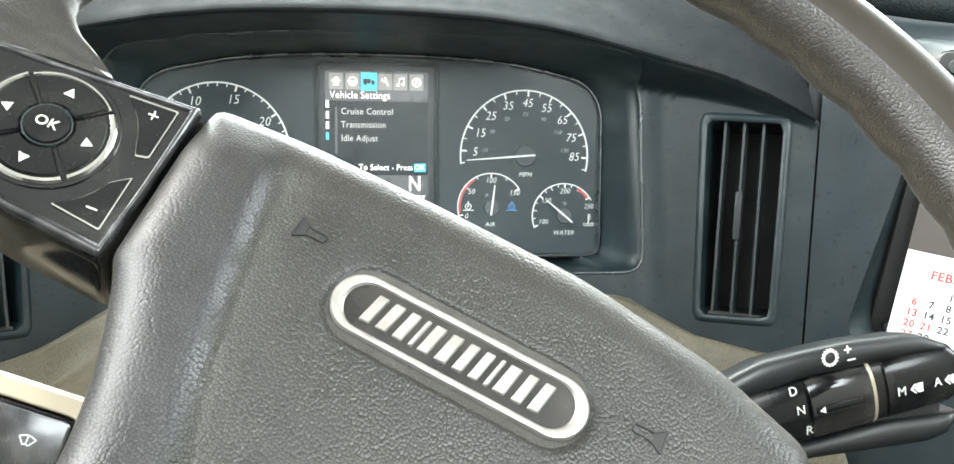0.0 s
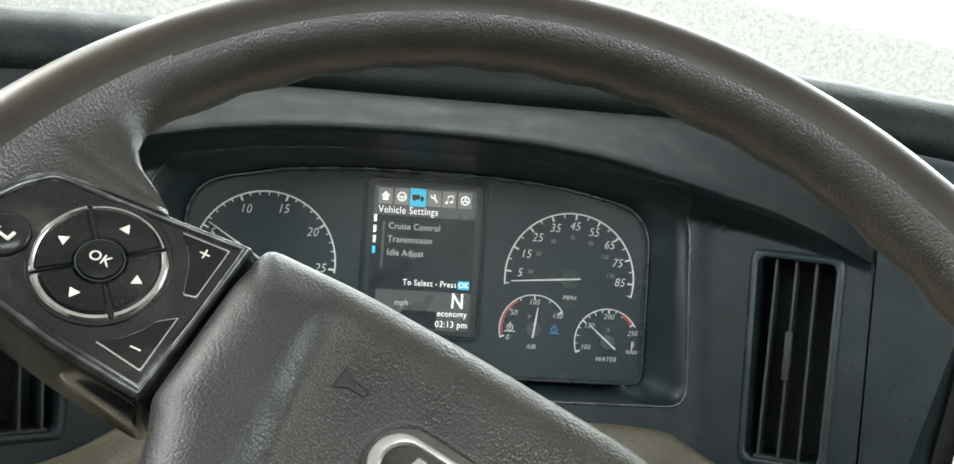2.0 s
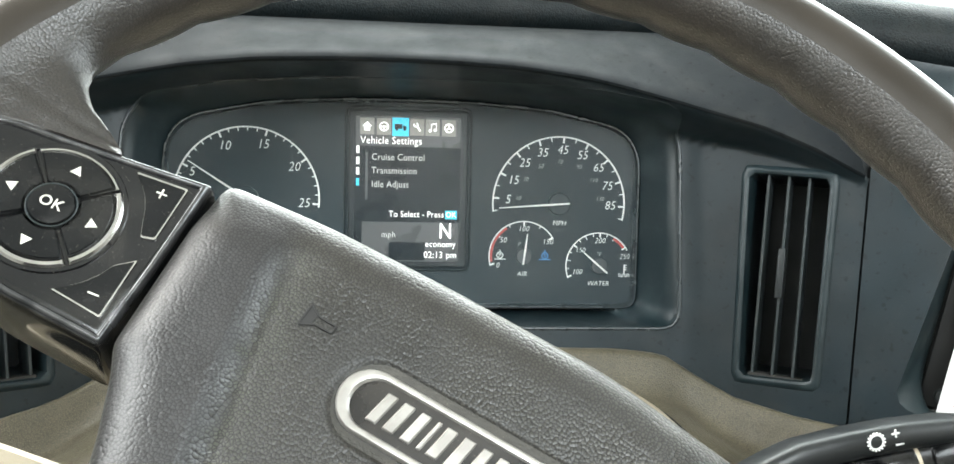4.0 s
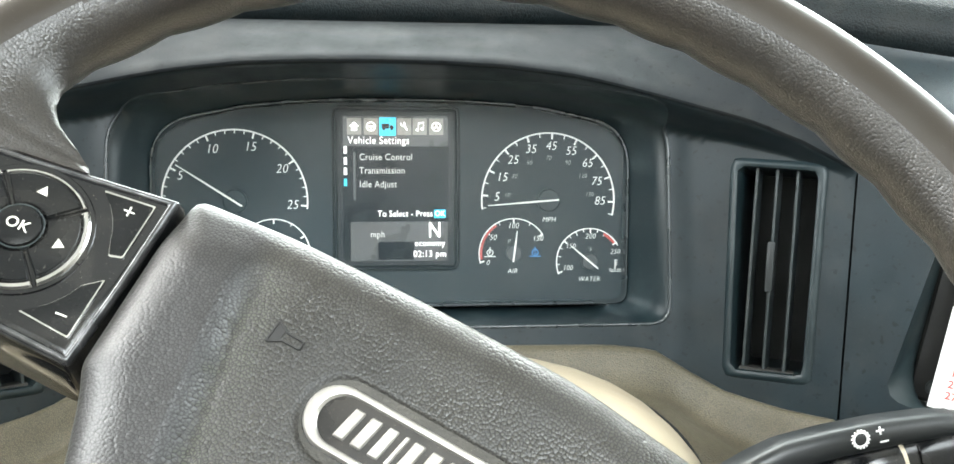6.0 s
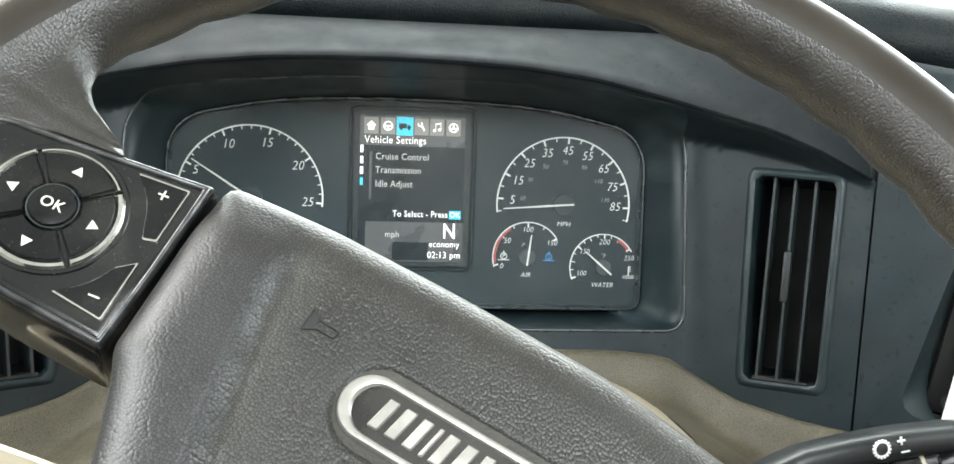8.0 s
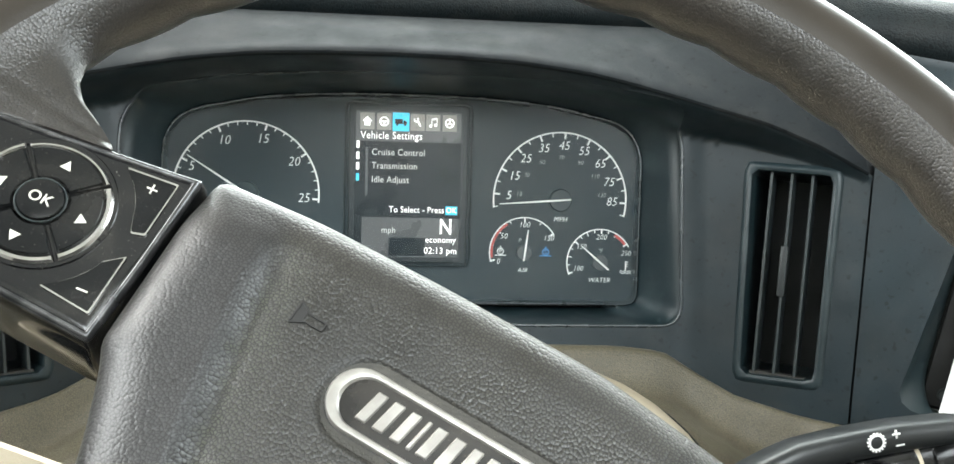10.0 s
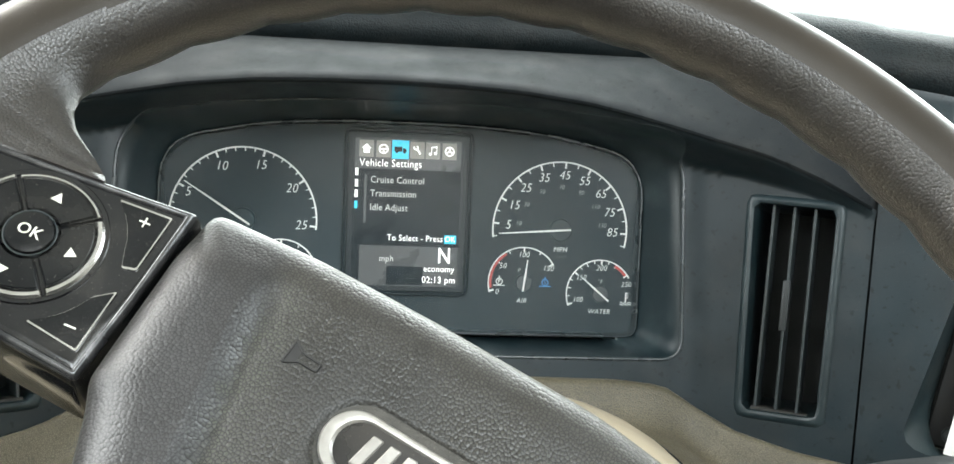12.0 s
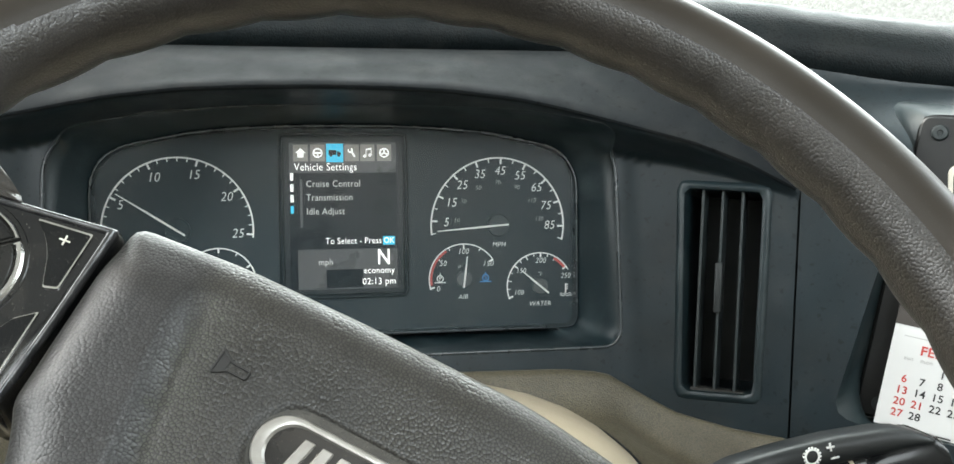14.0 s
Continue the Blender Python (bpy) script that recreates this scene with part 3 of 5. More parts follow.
def rim_point(a, f):
    """The rim with its finger ridges along the inner back edge."""
    inner = max(0.0, math.cos(radians(f - 225)))
    return tube_point(a, f, TUBE + 0.0010 * inner ** 4 * (1.5 * abs(math.sin(a * 20)) - 0.9))


def rim_skin(f0, f1, steps, n=832):
    rows = [[rim_point(2 * math.pi * k / n, f0 + (f1 - f0) * j / steps) for k in range(n)] for j in range(steps + 1)]
    return loft(rows)


part("rim", rim_skin(-70, 124, 20), M_RIM, wheel, "smooth worn grey-brown outer rim", angle=80)
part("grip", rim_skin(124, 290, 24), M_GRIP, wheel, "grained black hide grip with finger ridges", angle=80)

# hub pad
hub_line = rounded([(-0.1207, 0.0478), (-0.080, 0.0526), (-0.03, 0.0545), (0.03, 0.0546), (0.085, 0.0470), (0.1255, 0.0335), (0.134, -0.02), (0.105, -0.05), (0.098, -0.11), (0.04, -0.135), (-0.04, -0.135),
                    (-0.078, -0.110), (-0.0855, -0.075), (-0.0940, -0.052), (-0.1060, -0.030), (-0.1120, -0.022)], [0.006, 0.01, 0.01, 0.01, 0.01, 0.008, 0.02, 0.02, 0.02, 0.03, 0.03, 0.01, 0.01, 0.01, 0.006, 0.003], 5)
HC = (-0.01, -0.03)
hub_line = by_angle(hub_line, HC, 300)
CREASE = [(-0.0865, 0.040), (-0.0854, 0.0329), (-0.0797, 0.0062), (-0.0707, -0.0269), (-0.0629, -0.05), (-0.0534, -0.0702), (-0.045, -0.095)]


def crease_off(x, y):
    cx = float(np.interp(-y, [-q[1] for q in CREASE], [q[0] for q in CREASE]))
    return (x - cx) * 0.95


HUB_EDGE = 0.019


def hub_height(x, y, d):
    z = -0.0150
    s = crease_off(x, y)
    step = 0.0045 * smooth01((0.042 - y) / 0.02)
    z += step * (1 - smooth01((s + 0.004) / 0.009)) - 0.0011 * math.exp(-((s - 0.0050) / 0.0030) ** 2) * smooth01((0.036 - y) / 0.01)
    # seat of the emblem
    e = math.hypot(max(abs(x - 0.0045) - 0.034, 0), y - 0.0022)
    z -= 0.0016 * smooth01((0.0155 - e) / 0.003)
    if d < HUB_EDGE:
        z -= 0.0130 * (1 - math.sqrt(max(0.0, 1 - ((HUB_EDGE - d) / HUB_EDGE) ** 2)))
    return z


hl = np.array(hub_line)
hub_lengths = [math.hypot(x - HC[0], y - HC[1]) for x, y in hub_line]
rings = [[(x, y, -0.085) for x, y in hub_line], [(x, y, -0.05) for x, y in hub_line]]
steps = [0.0, 0.0008, 0.002, 0.004, 0.007, 0.010, 0.014, 0.018]
fr = []
for d in steps:
    fr.append([d / h * 1.15 for h in hub_lengths])
for k in range(1, 90):
    fr.append([max(0.0, (f0 + (1 - f0) * k / 90)) for f0 in fr[len(steps) - 1]])
for row in fr:
    r = []
    for (x, y), f in zip(hub_line, row):
        px, py = x + (HC[0] - x) * f, y + (HC[1] - y) * f
        d = float(np.min(np.hypot(hl[:, 0] - px, hl[:, 1] - py))) if f > 0 else 0.0
        r.append((px, py, hub_height(px, py, d)))
    rings.append(r)
bm = loft(rings, cap1=True)
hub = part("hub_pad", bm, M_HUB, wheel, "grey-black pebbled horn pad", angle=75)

# the switch pod's own axes: it rises towards the rim
POD = pose(-0.1173, -0.0043, -0.0172, 0, 11.3, 0)


def on_pod(p, q, h=0.0):
    return POD @ Vector((p, q, h))


# spoke: hide that flows from the crest of the rim down to the pod's edge and round the open bay
shore = [(-0.0566, 0.0799, 0), (-0.0602, 0.0711, 0), (-0.0607, 0.0597, 0), (-0.0583, 0.0519, 0), (-0.0527, 0.0462, 0), (-0.0445, 0.0420, 0), (-0.0370, 0.0385, 0), (-0.0330, 0.0358, 1), (-0.0400, 0.0338, 1),
         (-0.0513, 0.0307, 1), (-0.0620, 0.0278, 1), (-0.0690, 0.0258, 1), (-0.0735, 0.0232, 1), (-0.0775, 0.0185, 1), (-0.0800, 0.0110, 1), (-0.0815, 0.0020, 1), (-0.0815, -0.0120, 1), (-0.0790, -0.0230, 1)]
sp = np.array([q[:2] for q in shore])
sl = np.r_[0, np.cumsum(np.linalg.norm(np.diff(sp, axis=0), axis=1))]
rings = []
for k in range(81):
    u = k / 80 * sl[-1]
    p, q = float(np.interp(u, sl, sp[:, 0])), float(np.interp(u, sl, sp[:, 1]))
    solid = float(np.interp(u, sl, [w[2] for w in shore]))
    e = on_pod(p, q, 0.0006)
    al = radians(160.0) + (math.pi + 0.24 - radians(160.0)) * (k / 80) ** 0.85
    crest = Vector(tube_point(al, 121, TUBE + 0.00015))
    inward = Vector((-math.cos(al), -math.sin(al), 0))
    reach = (e - crest).length
    c1 = crest + inward * min(0.010, reach * 0.40) - Vector((0, 0, 0.0085))
    away = (crest - e)
    away.z = 0
    away.normalize()
    low = e - Vector((0, 0, 0.004 * (1 - solid)))
    c2 = low + away * min(0.010, reach * 0.35) + Vector((0, 0, 0.003 - 0.002 * solid))
    row = []
    for j in range(15):
        t = j / 14
        skin = crest * (1 - t) ** 3 + c1 * 3 * t * (1 - t) ** 2 + c2 * 3 * t * t * (1 - t) + low * t ** 3
        hug = Vector(tube_point(al, 121 + 84 * t, TUBE + 0.00015))
        row.append(hug.lerp(skin, smooth01(k / 26)))
    hem = 0.10 + 0.90 * smooth01((k - 18) / 22)
    low = row[-1]
    row += [low + away * 0.0006 - Vector((0, 0, 0.004 * hem)), low + away * 0.003 - Vector((0, 0, 0.010 * hem)), low + away * 0.008 - Vector((0, 0, 0.020 * hem))]
    rings.append(row)
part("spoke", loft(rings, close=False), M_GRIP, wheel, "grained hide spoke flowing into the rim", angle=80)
# other spoke, mirrored on the far side of the hub
rings = []
for t in (0, 0.3, 0.6, 1.0):
    x = 0.115 + 0.105 * t
    h = 0.030 - 0.006 * math.sin(math.pi * t)
    y0 = -0.005
    rings.append([(x, y0 + h * math.cos(q), -0.028 + 0.016 * math.sin(q)) for q in [2 * math.pi * j / 28 for j in range(28)]])
part("spoke", loft(rings, cap0=True, cap1=True), M_GRIP, wheel, angle=80)

# switch pod
POD_CORNERS = [(-0.0031, 0.0450), (-0.0215, 0.0394), (-0.0513, 0.0306), (-0.0680, 0.0262), (-0.0735, 0.0236), (-0.0790, 0.0140), (-0.0830, 0.000), (-0.0830, -0.0200), (-0.076, -0.0232), (-0.030, -0.0236), (0.0038, -0.0206), (0.0012, 0.0100)]
POD_RADII = [0.0012, 0.003, 0.003, 0.004, 0.004, 0.004, 0.006, 0.006, 0.005, 0.004, 0.002, 0.004]


def pod_ring(d):
    """The pod's outline moved inwards by d, its corners mitred and then rounded."""
    moved = []
    for k, c in enumerate(POD_CORNERS):
        before = (Vector(c) - Vector(POD_CORNERS[k - 1])).normalized()
        after = (Vector(POD_CORNERS[(k + 1) % len(POD_CORNERS)]) - Vector(c)).normalized()
        side = Vector((-before.y - after.y, before.x + after.x)).normalized()
        cosine = max(0.3, side.dot(Vector((-before.y, before.x))))
        moved.append(tuple(Vector(c) + side * (d / cosine)))
    return rounded(moved, [max(q - d, 0.0006) for q in POD_RADII], 4)


pod_line = pod_ring(0.0)
pod_rings = []
for d, z in ((0.006, -0.050), (-0.0035, -0.040), (-0.0012, -0.006), (0.0, -0.0024), (0.0008, -0.0010), (0.0022, -0.0003), (0.0040, 0.0), (0.0046, 0.0)):
    pod_rings.append([(x, y, z) for x, y in pod_ring(d)])
pod = part("switch_pod", loft(pod_rings, cap0=True, cap1=True), M_GLOSS, wheel, "glossy black switch pod", POD, angle=30)

# ---------------------------------------------------------------- instrument cluster
cluster = thing("instrument_cluster", "black instrument cluster with round white-marked gauges and a lit screen", "instrument cluster")
rings = []
for t, y in ((0, 0.0), (0.0, 0.012), (0.15, 0.016), (0.40, 0.022), (0.65, 0.026), (0.85, 0.030), (1.0, 0.034)):
    row = []
    for (a, b), (c, d) in zip(OPENING, LINE):
        if t:
            near, k = surround_depth(a, b), min(1, t * 4)
            depth = (near * (1 - k) + face_y(a, b) * k + 0.001) * (1 - t) - 0.008 * t
            depth += 0.030 * smooth01((0.922 - b) / 0.006) * smooth01((0.176 - abs(a)) / 0.03) * (math.sin(math.pi * t) ** 0.5 if t < 1 else 0)
        else:
            depth = surround_depth(a, b) + y * 0.4
        row.append((a + (c - a) * t, depth, b + (d - b) * t))
    rings.append(row)
part("bezel", loft(rings), M_BEZEL, cluster, angle=50)
bead = []
for k in range(7):
    q = radians(-20 + 220 * k / 6)
    grown = inset(OPENING, 0.0008 - 0.0012 * math.cos(q))
    row = []
    for (x, z), (a, b) in zip(grown, OPENING):
        flat = (1 - smooth01((face_y(a, b) - surround_depth(a, b)) / 0.012)) * (1 - smooth01((b - 1.045) / 0.012) * smooth01((a + 0.06) / 0.06))
        row.append((a + (x - a) * max(flat, 0.1), surround_depth(a, b) + 0.0004 - 0.0012 * math.sin(q) * flat, b + (z - b) * max(flat, 0.1)))
    bead.append(row)
part("outer_edge", loft(bead), M_EDGE, cluster, "rounded outer edge of the surround", angle=80)
lip = [[(x, y, z) for x, z in pts] for y, pts in ((-0.008, LINE), (-0.0095, inset(LINE, 0.0006)), (-0.0095, inset(LINE, 0.0016)), (0.001, inset(LINE, 0.0022)))]
part("inner_edge", loft(lip), M_EDGE, cluster, angle=40)
part("face_plate", plate(LINE, -0.004, 0.0), M_FACE, cluster, m=FRONT, smooth=False)

lens_glass = bpy.data.materials.new("dusty_lens_with_sky_haze")
lens_glass.use_nodes = True
ln, ll = lens_glass.node_tree.nodes, lens_glass.node_tree.links.new
ln.remove(ln["Principled BSDF"])
l_clear, l_gloss, l_dust_haze, l_fres, l_mix, l_mix2, l_noise, l_range, l_tc = (ln.new("ShaderNode" + k) for k in ("BsdfTransparent", "BsdfGlossy", "BsdfDiffuse", "Fresnel", "MixShader", "MixShader", "TexNoise", "MapRange", "TexCoord"))
l_gloss.inputs["Roughness"].default_value = 0.22
l_fres.inputs["IOR"].default_value = 1.30
# colour of the dust specks and of a haze painted for reflected sky
l_dust_haze.inputs["Color"].default_value = (0.30, 0.46, 0.52, 1)
l_noise.inputs["Scale"].default_value, l_noise.inputs["Detail"].default_value, l_noise.inputs["Roughness"].default_value = 60, 8, 0.7
# strength of the painted reflection haze, slightly uneven
for i, v in enumerate((0.35, 0.75, 0.015, 0.026), 1):
    l_range.inputs[i].default_value = v
ll(l_tc.outputs["Object"], l_noise.inputs["Vector"])
ll(l_noise.outputs["Fac"], l_range.inputs[0])
ll(l_fres.outputs[0], l_mix.inputs[0])
ll(l_clear.outputs[0], l_mix.inputs[1])
ll(l_gloss.outputs[0], l_mix.inputs[2])
l_fine, l_spot, l_add = ln.new("ShaderNodeTexNoise"), ln.new("ShaderNodeMapRange"), ln.new("ShaderNodeMath")
l_fine.inputs["Scale"].default_value, l_fine.inputs["Detail"].default_value = 520, 2
for i, v in enumerate((0.735, 0.775, 0.0, 0.40), 1):
    l_spot.inputs[i].default_value = v
ll(l_tc.outputs["Object"], l_fine.inputs["Vector"])
ll(l_fine.outputs["Fac"], l_spot.inputs[0])
ll(l_range.outputs[0], l_add.inputs[0])
ll(l_spot.outputs[0], l_add.inputs[1])
ll(l_add.outputs[0], l_mix2.inputs[0])
ll(l_mix.outputs[0], l_mix2.inputs[1])
ll(l_dust_haze.outputs[0], l_mix2.inputs[2])
ll(l_mix2.outputs[0], ln["Material Output"].inputs["Surface"])
lens = part("lens", plate(inset(LINE, 0.0023), 0.0062, 0.0068), lens_glass, cluster, "clear lens over the gauges with dust specks and a painted sky haze", FRONT, smooth=False)
lens.visible_shadow = False


# ---------------------------------------------------------------- cluster: gauges
def at(x, y, z=0.0, turn=0.0):
    return FRONT @ pose(x, y, z, 0, 0, turn)


def print_part(name, bm, material, parent, x, y, z=0.0006, turn=0.0, label=""):
    """Lettering or a mark lying on an upright face, under a part that has no pose of its own."""
    return part(name, bm, material, parent, label, at(x, y, z, turn), smooth=False)


def marks(cx, cy, items, bm=None):
    """Tick marks: (angle, inner radius, outer radius, width)."""
    bm = bm or bmesh.new()
    for a, r0, r1, w in items:
        c, s = math.cos(radians(a)), math.sin(radians(a))
        q = [(cx + r * c - o * s, cy + r * s + o * c) for r, o in ((r0, -w / 2), (r1, -w / 2), (r1, w / 2), (r0, w / 2))]
        plate(q, 0.0002, 0.0006, bm=bm)
    return bm


def gauge(cx, cz, r, a0, a1, ticks, numerals, caption, needle, size, hub_r, label, bar=0.0011, hub_m=None, tail=0.008):
    arc = part("gauge", plate(band(cx, cz, r - bar, r, a0, a1, 60), 0.0002, 0.0008), M_WHITE, cluster, label, FRONT, smooth=False)
    arc.parent = cluster
    part("tick_marks", marks(cx, cz, ticks), M_WHITE, arc, m=None, smooth=False)
    for text, a, rr, s, mat in numerals:
        part("numeral", words(text, s * 0.93, slant=0.22, bold=-0.00008, squeeze=0.88), mat, arc, m=pose(cx + rr * math.cos(radians(a)), cz + rr * math.sin(radians(a)), 0.0006), smooth=False)
    for text, dx, dz, s, mat in caption:
        part("caption", words(text, s * 0.82, slant=0.2, bold=-0.00005, squeeze=0.95), mat, arc, m=pose(cx + dx, cz + dz, 0.0006), smooth=False)
    if needle is not None:
        ang, length = needle
        nb = plate([(-tail, -0.0006), (length * 0.3, -0.0007), (length, -0.0003), (length, 0.0003), (length * 0.3, 0.0007), (-tail, 0.0006)], 0.0042, 0.0052, 0.0003)
        part("needle", nb, M_NEEDLE, arc, m=pose(cx, cz, 0, 0, 0, ang), smooth=False)
        part("needle_hub", loft([[(x, y, z) for x, y in disc(cx, cz, q, 32)] for q, z in ((hub_r, 0.0002), (hub_r, 0.0024), (hub_r * 0.93, 0.0032))], cap1=True), hub_m or M_BEZEL, arc, angle=30)
    return arc


SP = (0.1097, 0.9930, 0.0490)
step = lambda v: 186.6 - v * 2.213
tk = [(step(v), SP[2] - (0.0050 if v % 10 == 5 else 0.0036), SP[2] - 0.0008, 0.0013 if v % 10 == 5 else 0.0007) for v in range(0, 91, 5)]
nm = [(str(v), step(v) + 0.6, SP[2] - 0.0100 - (0.0012 if v in (5, 15, 75, 85) else 0), 0.0096, M_WHITE) for v in range(5, 86, 10)]
nm += [(str(k), step(k * 0.6214), SP[2] - 0.0185, 0.0050, M_GREYPRINT) for k in (10, 30, 50, 70, 90, 110, 130)]
gauge(*SP, 187.5, -13.5, tk, nm, [("MPH", 0.0005, -0.0140, 0.0062, M_WHITE), ("km/h", 0.001, -0.0190, 0.0050, M_PIVOT)], (184.5, 0.0445), 0.0096, 0.0080, "round speed gauge reading zero", tail=0.007)

TA = (-0.1115, 0.9930, 0.0502)
turn5 = lambda v: 191.0 - v * 7.8
tk = [(turn5(v), TA[2] - (0.0050 if v % 5 == 0 else 0.0032), TA[2] - 0.0008, 0.0013 if v % 5 == 0 else 0.0007) for v in range(0, 26)]
nm = [(str(v), turn5(v) + (2.5 if v == 5 else 0), TA[2] - (0.0090 if v == 5 else 0.0110), 0.0098, M_WHITE) for v in (5, 10, 15, 20, 25)]
gauge(*TA, 191.5, -6.5, tk, nm, [], (147.0, 0.0465), 0.0098, 0.0082, "round engine speed gauge", tail=0.006)

AI = (0.0845, 0.9548, 0.0255)
tk = [(a, AI[2] - (0.0036 if k % 2 == 0 else 0.0028), AI[2] - 0.0006, 0.0011 if k % 2 == 0 else 0.0006) for k, a in enumerate((195, 168, 142, 116, 90, 61, 33))]
ag = gauge(*AI, 197, 31, tk, [("0", 200, 0.0200, 0.0062, M_WHITE), ("50", 143, 0.0190, 0.0062, M_WHITE), ("100", 91, 0.0198, 0.0062, M_WHITE), ("150", 31, 0.0205, 0.0062, M_WHITE)],
           [("AIR", -0.0008, -0.0130, 0.0060, M_WHITE), ("P", -0.0035, 0.0085, 0.0055, M_GREYPRINT)], (83, 0.0165), 0.006, 0.0056, "small round air pressure gauge", bar=0.0008, hub_m=M_PIVOT, tail=0.006)
part("red_band", plate(band(AI[0], AI[1], AI[2] - 0.0026, AI[2] - 0.0010, 190, 122, 30), 0.0002, 0.0007), M_RED, ag, smooth=False)
for dx, mat, letter in ((-0.0172, M_WHITE, "P"), (0.0158, M_BLUE, "S")):
    sym = plate(band(AI[0] + dx, AI[1] + 0.0005, 0.0019, 0.0025, 0, 359.9, 28), 0.0002, 0.0006)
    plate([(AI[0] + dx - 0.0042, AI[1] - 0.0026), (AI[0] + dx + 0.0042, AI[1] - 0.0026), (AI[0] + dx + 0.0042, AI[1] - 0.0020), (AI[0] + dx - 0.0042, AI[1] - 0.0020)], 0.0002, 0.0006, bm=sym)
    plate([(AI[0] + dx - 0.0003, AI[1] + 0.003), (AI[0] + dx + 0.0003, AI[1] + 0.003), (AI[0] + dx + 0.0003, AI[1] + 0.0045), (AI[0] + dx - 0.0003, AI[1] + 0.0045)], 0.0002, 0.0006, bm=sym)
    s = part("warning_symbol", sym, mat, ag, smooth=False)
    part("letter", words(letter, 0.0040), mat, ag, m=pose(AI[0] + dx, AI[1] + 0.0005, 0.0006), smooth=False)

WA = (0.1403, 0.9482, 0.0246)
tk = [(a, WA[2] - (0.0036 if k % 2 == 0 else 0.0028), WA[2] - 0.0006, 0.0011 if k % 4 == 0 else 0.0006) for k, a in enumerate((200, 185, 170, 155, 141, 128, 115, 101, 88, 75, 61, 48, 35))]
wg = gauge(*WA, 202, 29, tk, [("100", 196, 0.0165, 0.0058, M_WHITE), ("150", 141, 0.0180, 0.0058, M_WHITE), ("200", 88, 0.0185, 0.0062, M_WHITE), ("250", 20, 0.0205, 0.0058, M_WHITE)],
           [("WATER", 0.0, -0.0130, 0.0060, M_WHITE), ("\u00b0F", 0.000, 0.0085, 0.0055, M_GREYPRINT)], (140, 0.0180), 0.006, 0.0056, "small round water temperature gauge", bar=0.0008, hub_m=M_PIVOT, tail=0.0075)
part("red_band", plate(band(WA[0], WA[1], WA[2] - 0.0028, WA[2] - 0.0010, 62, 36, 16), 0.0002, 0.0007), M_RED, wg, smooth=False)
tx, tz = WA[0] + 0.0195, WA[1] - 0.0058
sym = plate([(tx - 0.0004, tz), (tx + 0.0004, tz), (tx + 0.0004, tz + 0.0070), (tx - 0.0004, tz + 0.0070)], 0.0002, 0.0006)
for k in range(3):
    plate([(tx, tz + 0.003 + 0.0016 * k), (tx + 0.0018, tz + 0.003 + 0.0016 * k), (tx + 0.0018, tz + 0.0036 + 0.0016 * k), (tx, tz + 0.0036 + 0.0016 * k)], 0.0002, 0.0006, bm=sym)
for k in (0, 1):
    wave = [(tx - 0.0042 + 0.0007 * j, tz - 0.0014 * k + 0.0005 * math.sin(j * 1.4)) for j in range(13)]
    plate(wave + [(x, z - 0.0005) for x, z in reversed(wave)], 0.0002, 0.0006, bm=sym)
part("thermometer_symbol", sym, M_WHITE, wg, smooth=False)

FU = (-0.0855, 0.9552, 0.0255)
tk = [(a, FU[2] - (0.0036 if k % 2 == 0 else 0.0028), FU[2] - 0.0006, 0.0011 if k % 2 == 0 else 0.0006) for k, a in enumerate((150, 120, 90, 60, 32, 5))]
gauge(*FU, 160, -10, tk, [], [], None, 0.006, 0.0056, "small round gauge half hidden behind the wheel", bar=0.0008)


# ---------------------------------------------------------------- cluster: screen
def sx(u):
    return (u - 573) / 177 * 0.074 - 0.037


def sz(v):
    return 0.98369 + (363 - v) * 0.000431


def quad(x0, y0, x1, y1):
    return [(sx(x0), sz(y1)), (sx(x1), sz(y1)), (sx(x1), sz(y0)), (sx(x0), sz(y0))]


frame_out = rounded([(-0.0450, 0.9428), (0.0455, 0.9428), (0.0455, 1.0601), (-0.0450, 1.0601)], 0.006, 5)
frame_in = rounded([(-0.0376, 0.9502), (0.0376, 0.9502), (0.0376, 1.0530), (-0.0376, 1.0530)], 0.001, 5)
fo, fi = by_angle(frame_out, (0, 1.0), 96), by_angle(frame_in, (0, 1.0), 96)
mid = [((a + 3 * c) / 4, (b + 3 * d) / 4) for (a, b), (c, d) in zip(fo, fi)]
groove = inset(fo, 0.0022)
scr = part("screen_frame", loft([[(x, y, z) for x, y in q] for q, z in ((fo, 0.0002), (fo, 0.0012), (inset(fo, 0.0008), 0.0016), (groove, 0.0006), (inset(groove, 0.0012), 0.0013), (mid, 0.0012), (fi, 0.0012), (fi, 0.0004))]), M_FRAME, cluster, "black screen surround", FRONT, angle=25)
# raised black rings that stand for the shade in the frame's grooves
M_GROOVE_SHADE = shader("black_groove_shade", (0.0015, 0.0018, 0.0020), 0.8, specular=0.1)
for gap in (0.0006, 0.0034):
    part("groove_shade_ring", loft([[(x, y, z) for x, y in inset(fo, gap + d)] for d, z in ((0, 0.0010), (0, 0.00185), (0.0009, 0.00185), (0.0009, 0.0010))]), M_GROOVE_SHADE, scr, "dark line round the screen, painted groove shade", smooth=False)
display = part("display", plate(fi, 0.0001, 0.0006), M_SCREEN, cluster, "lit colour menu screen", FRONT, smooth=False)
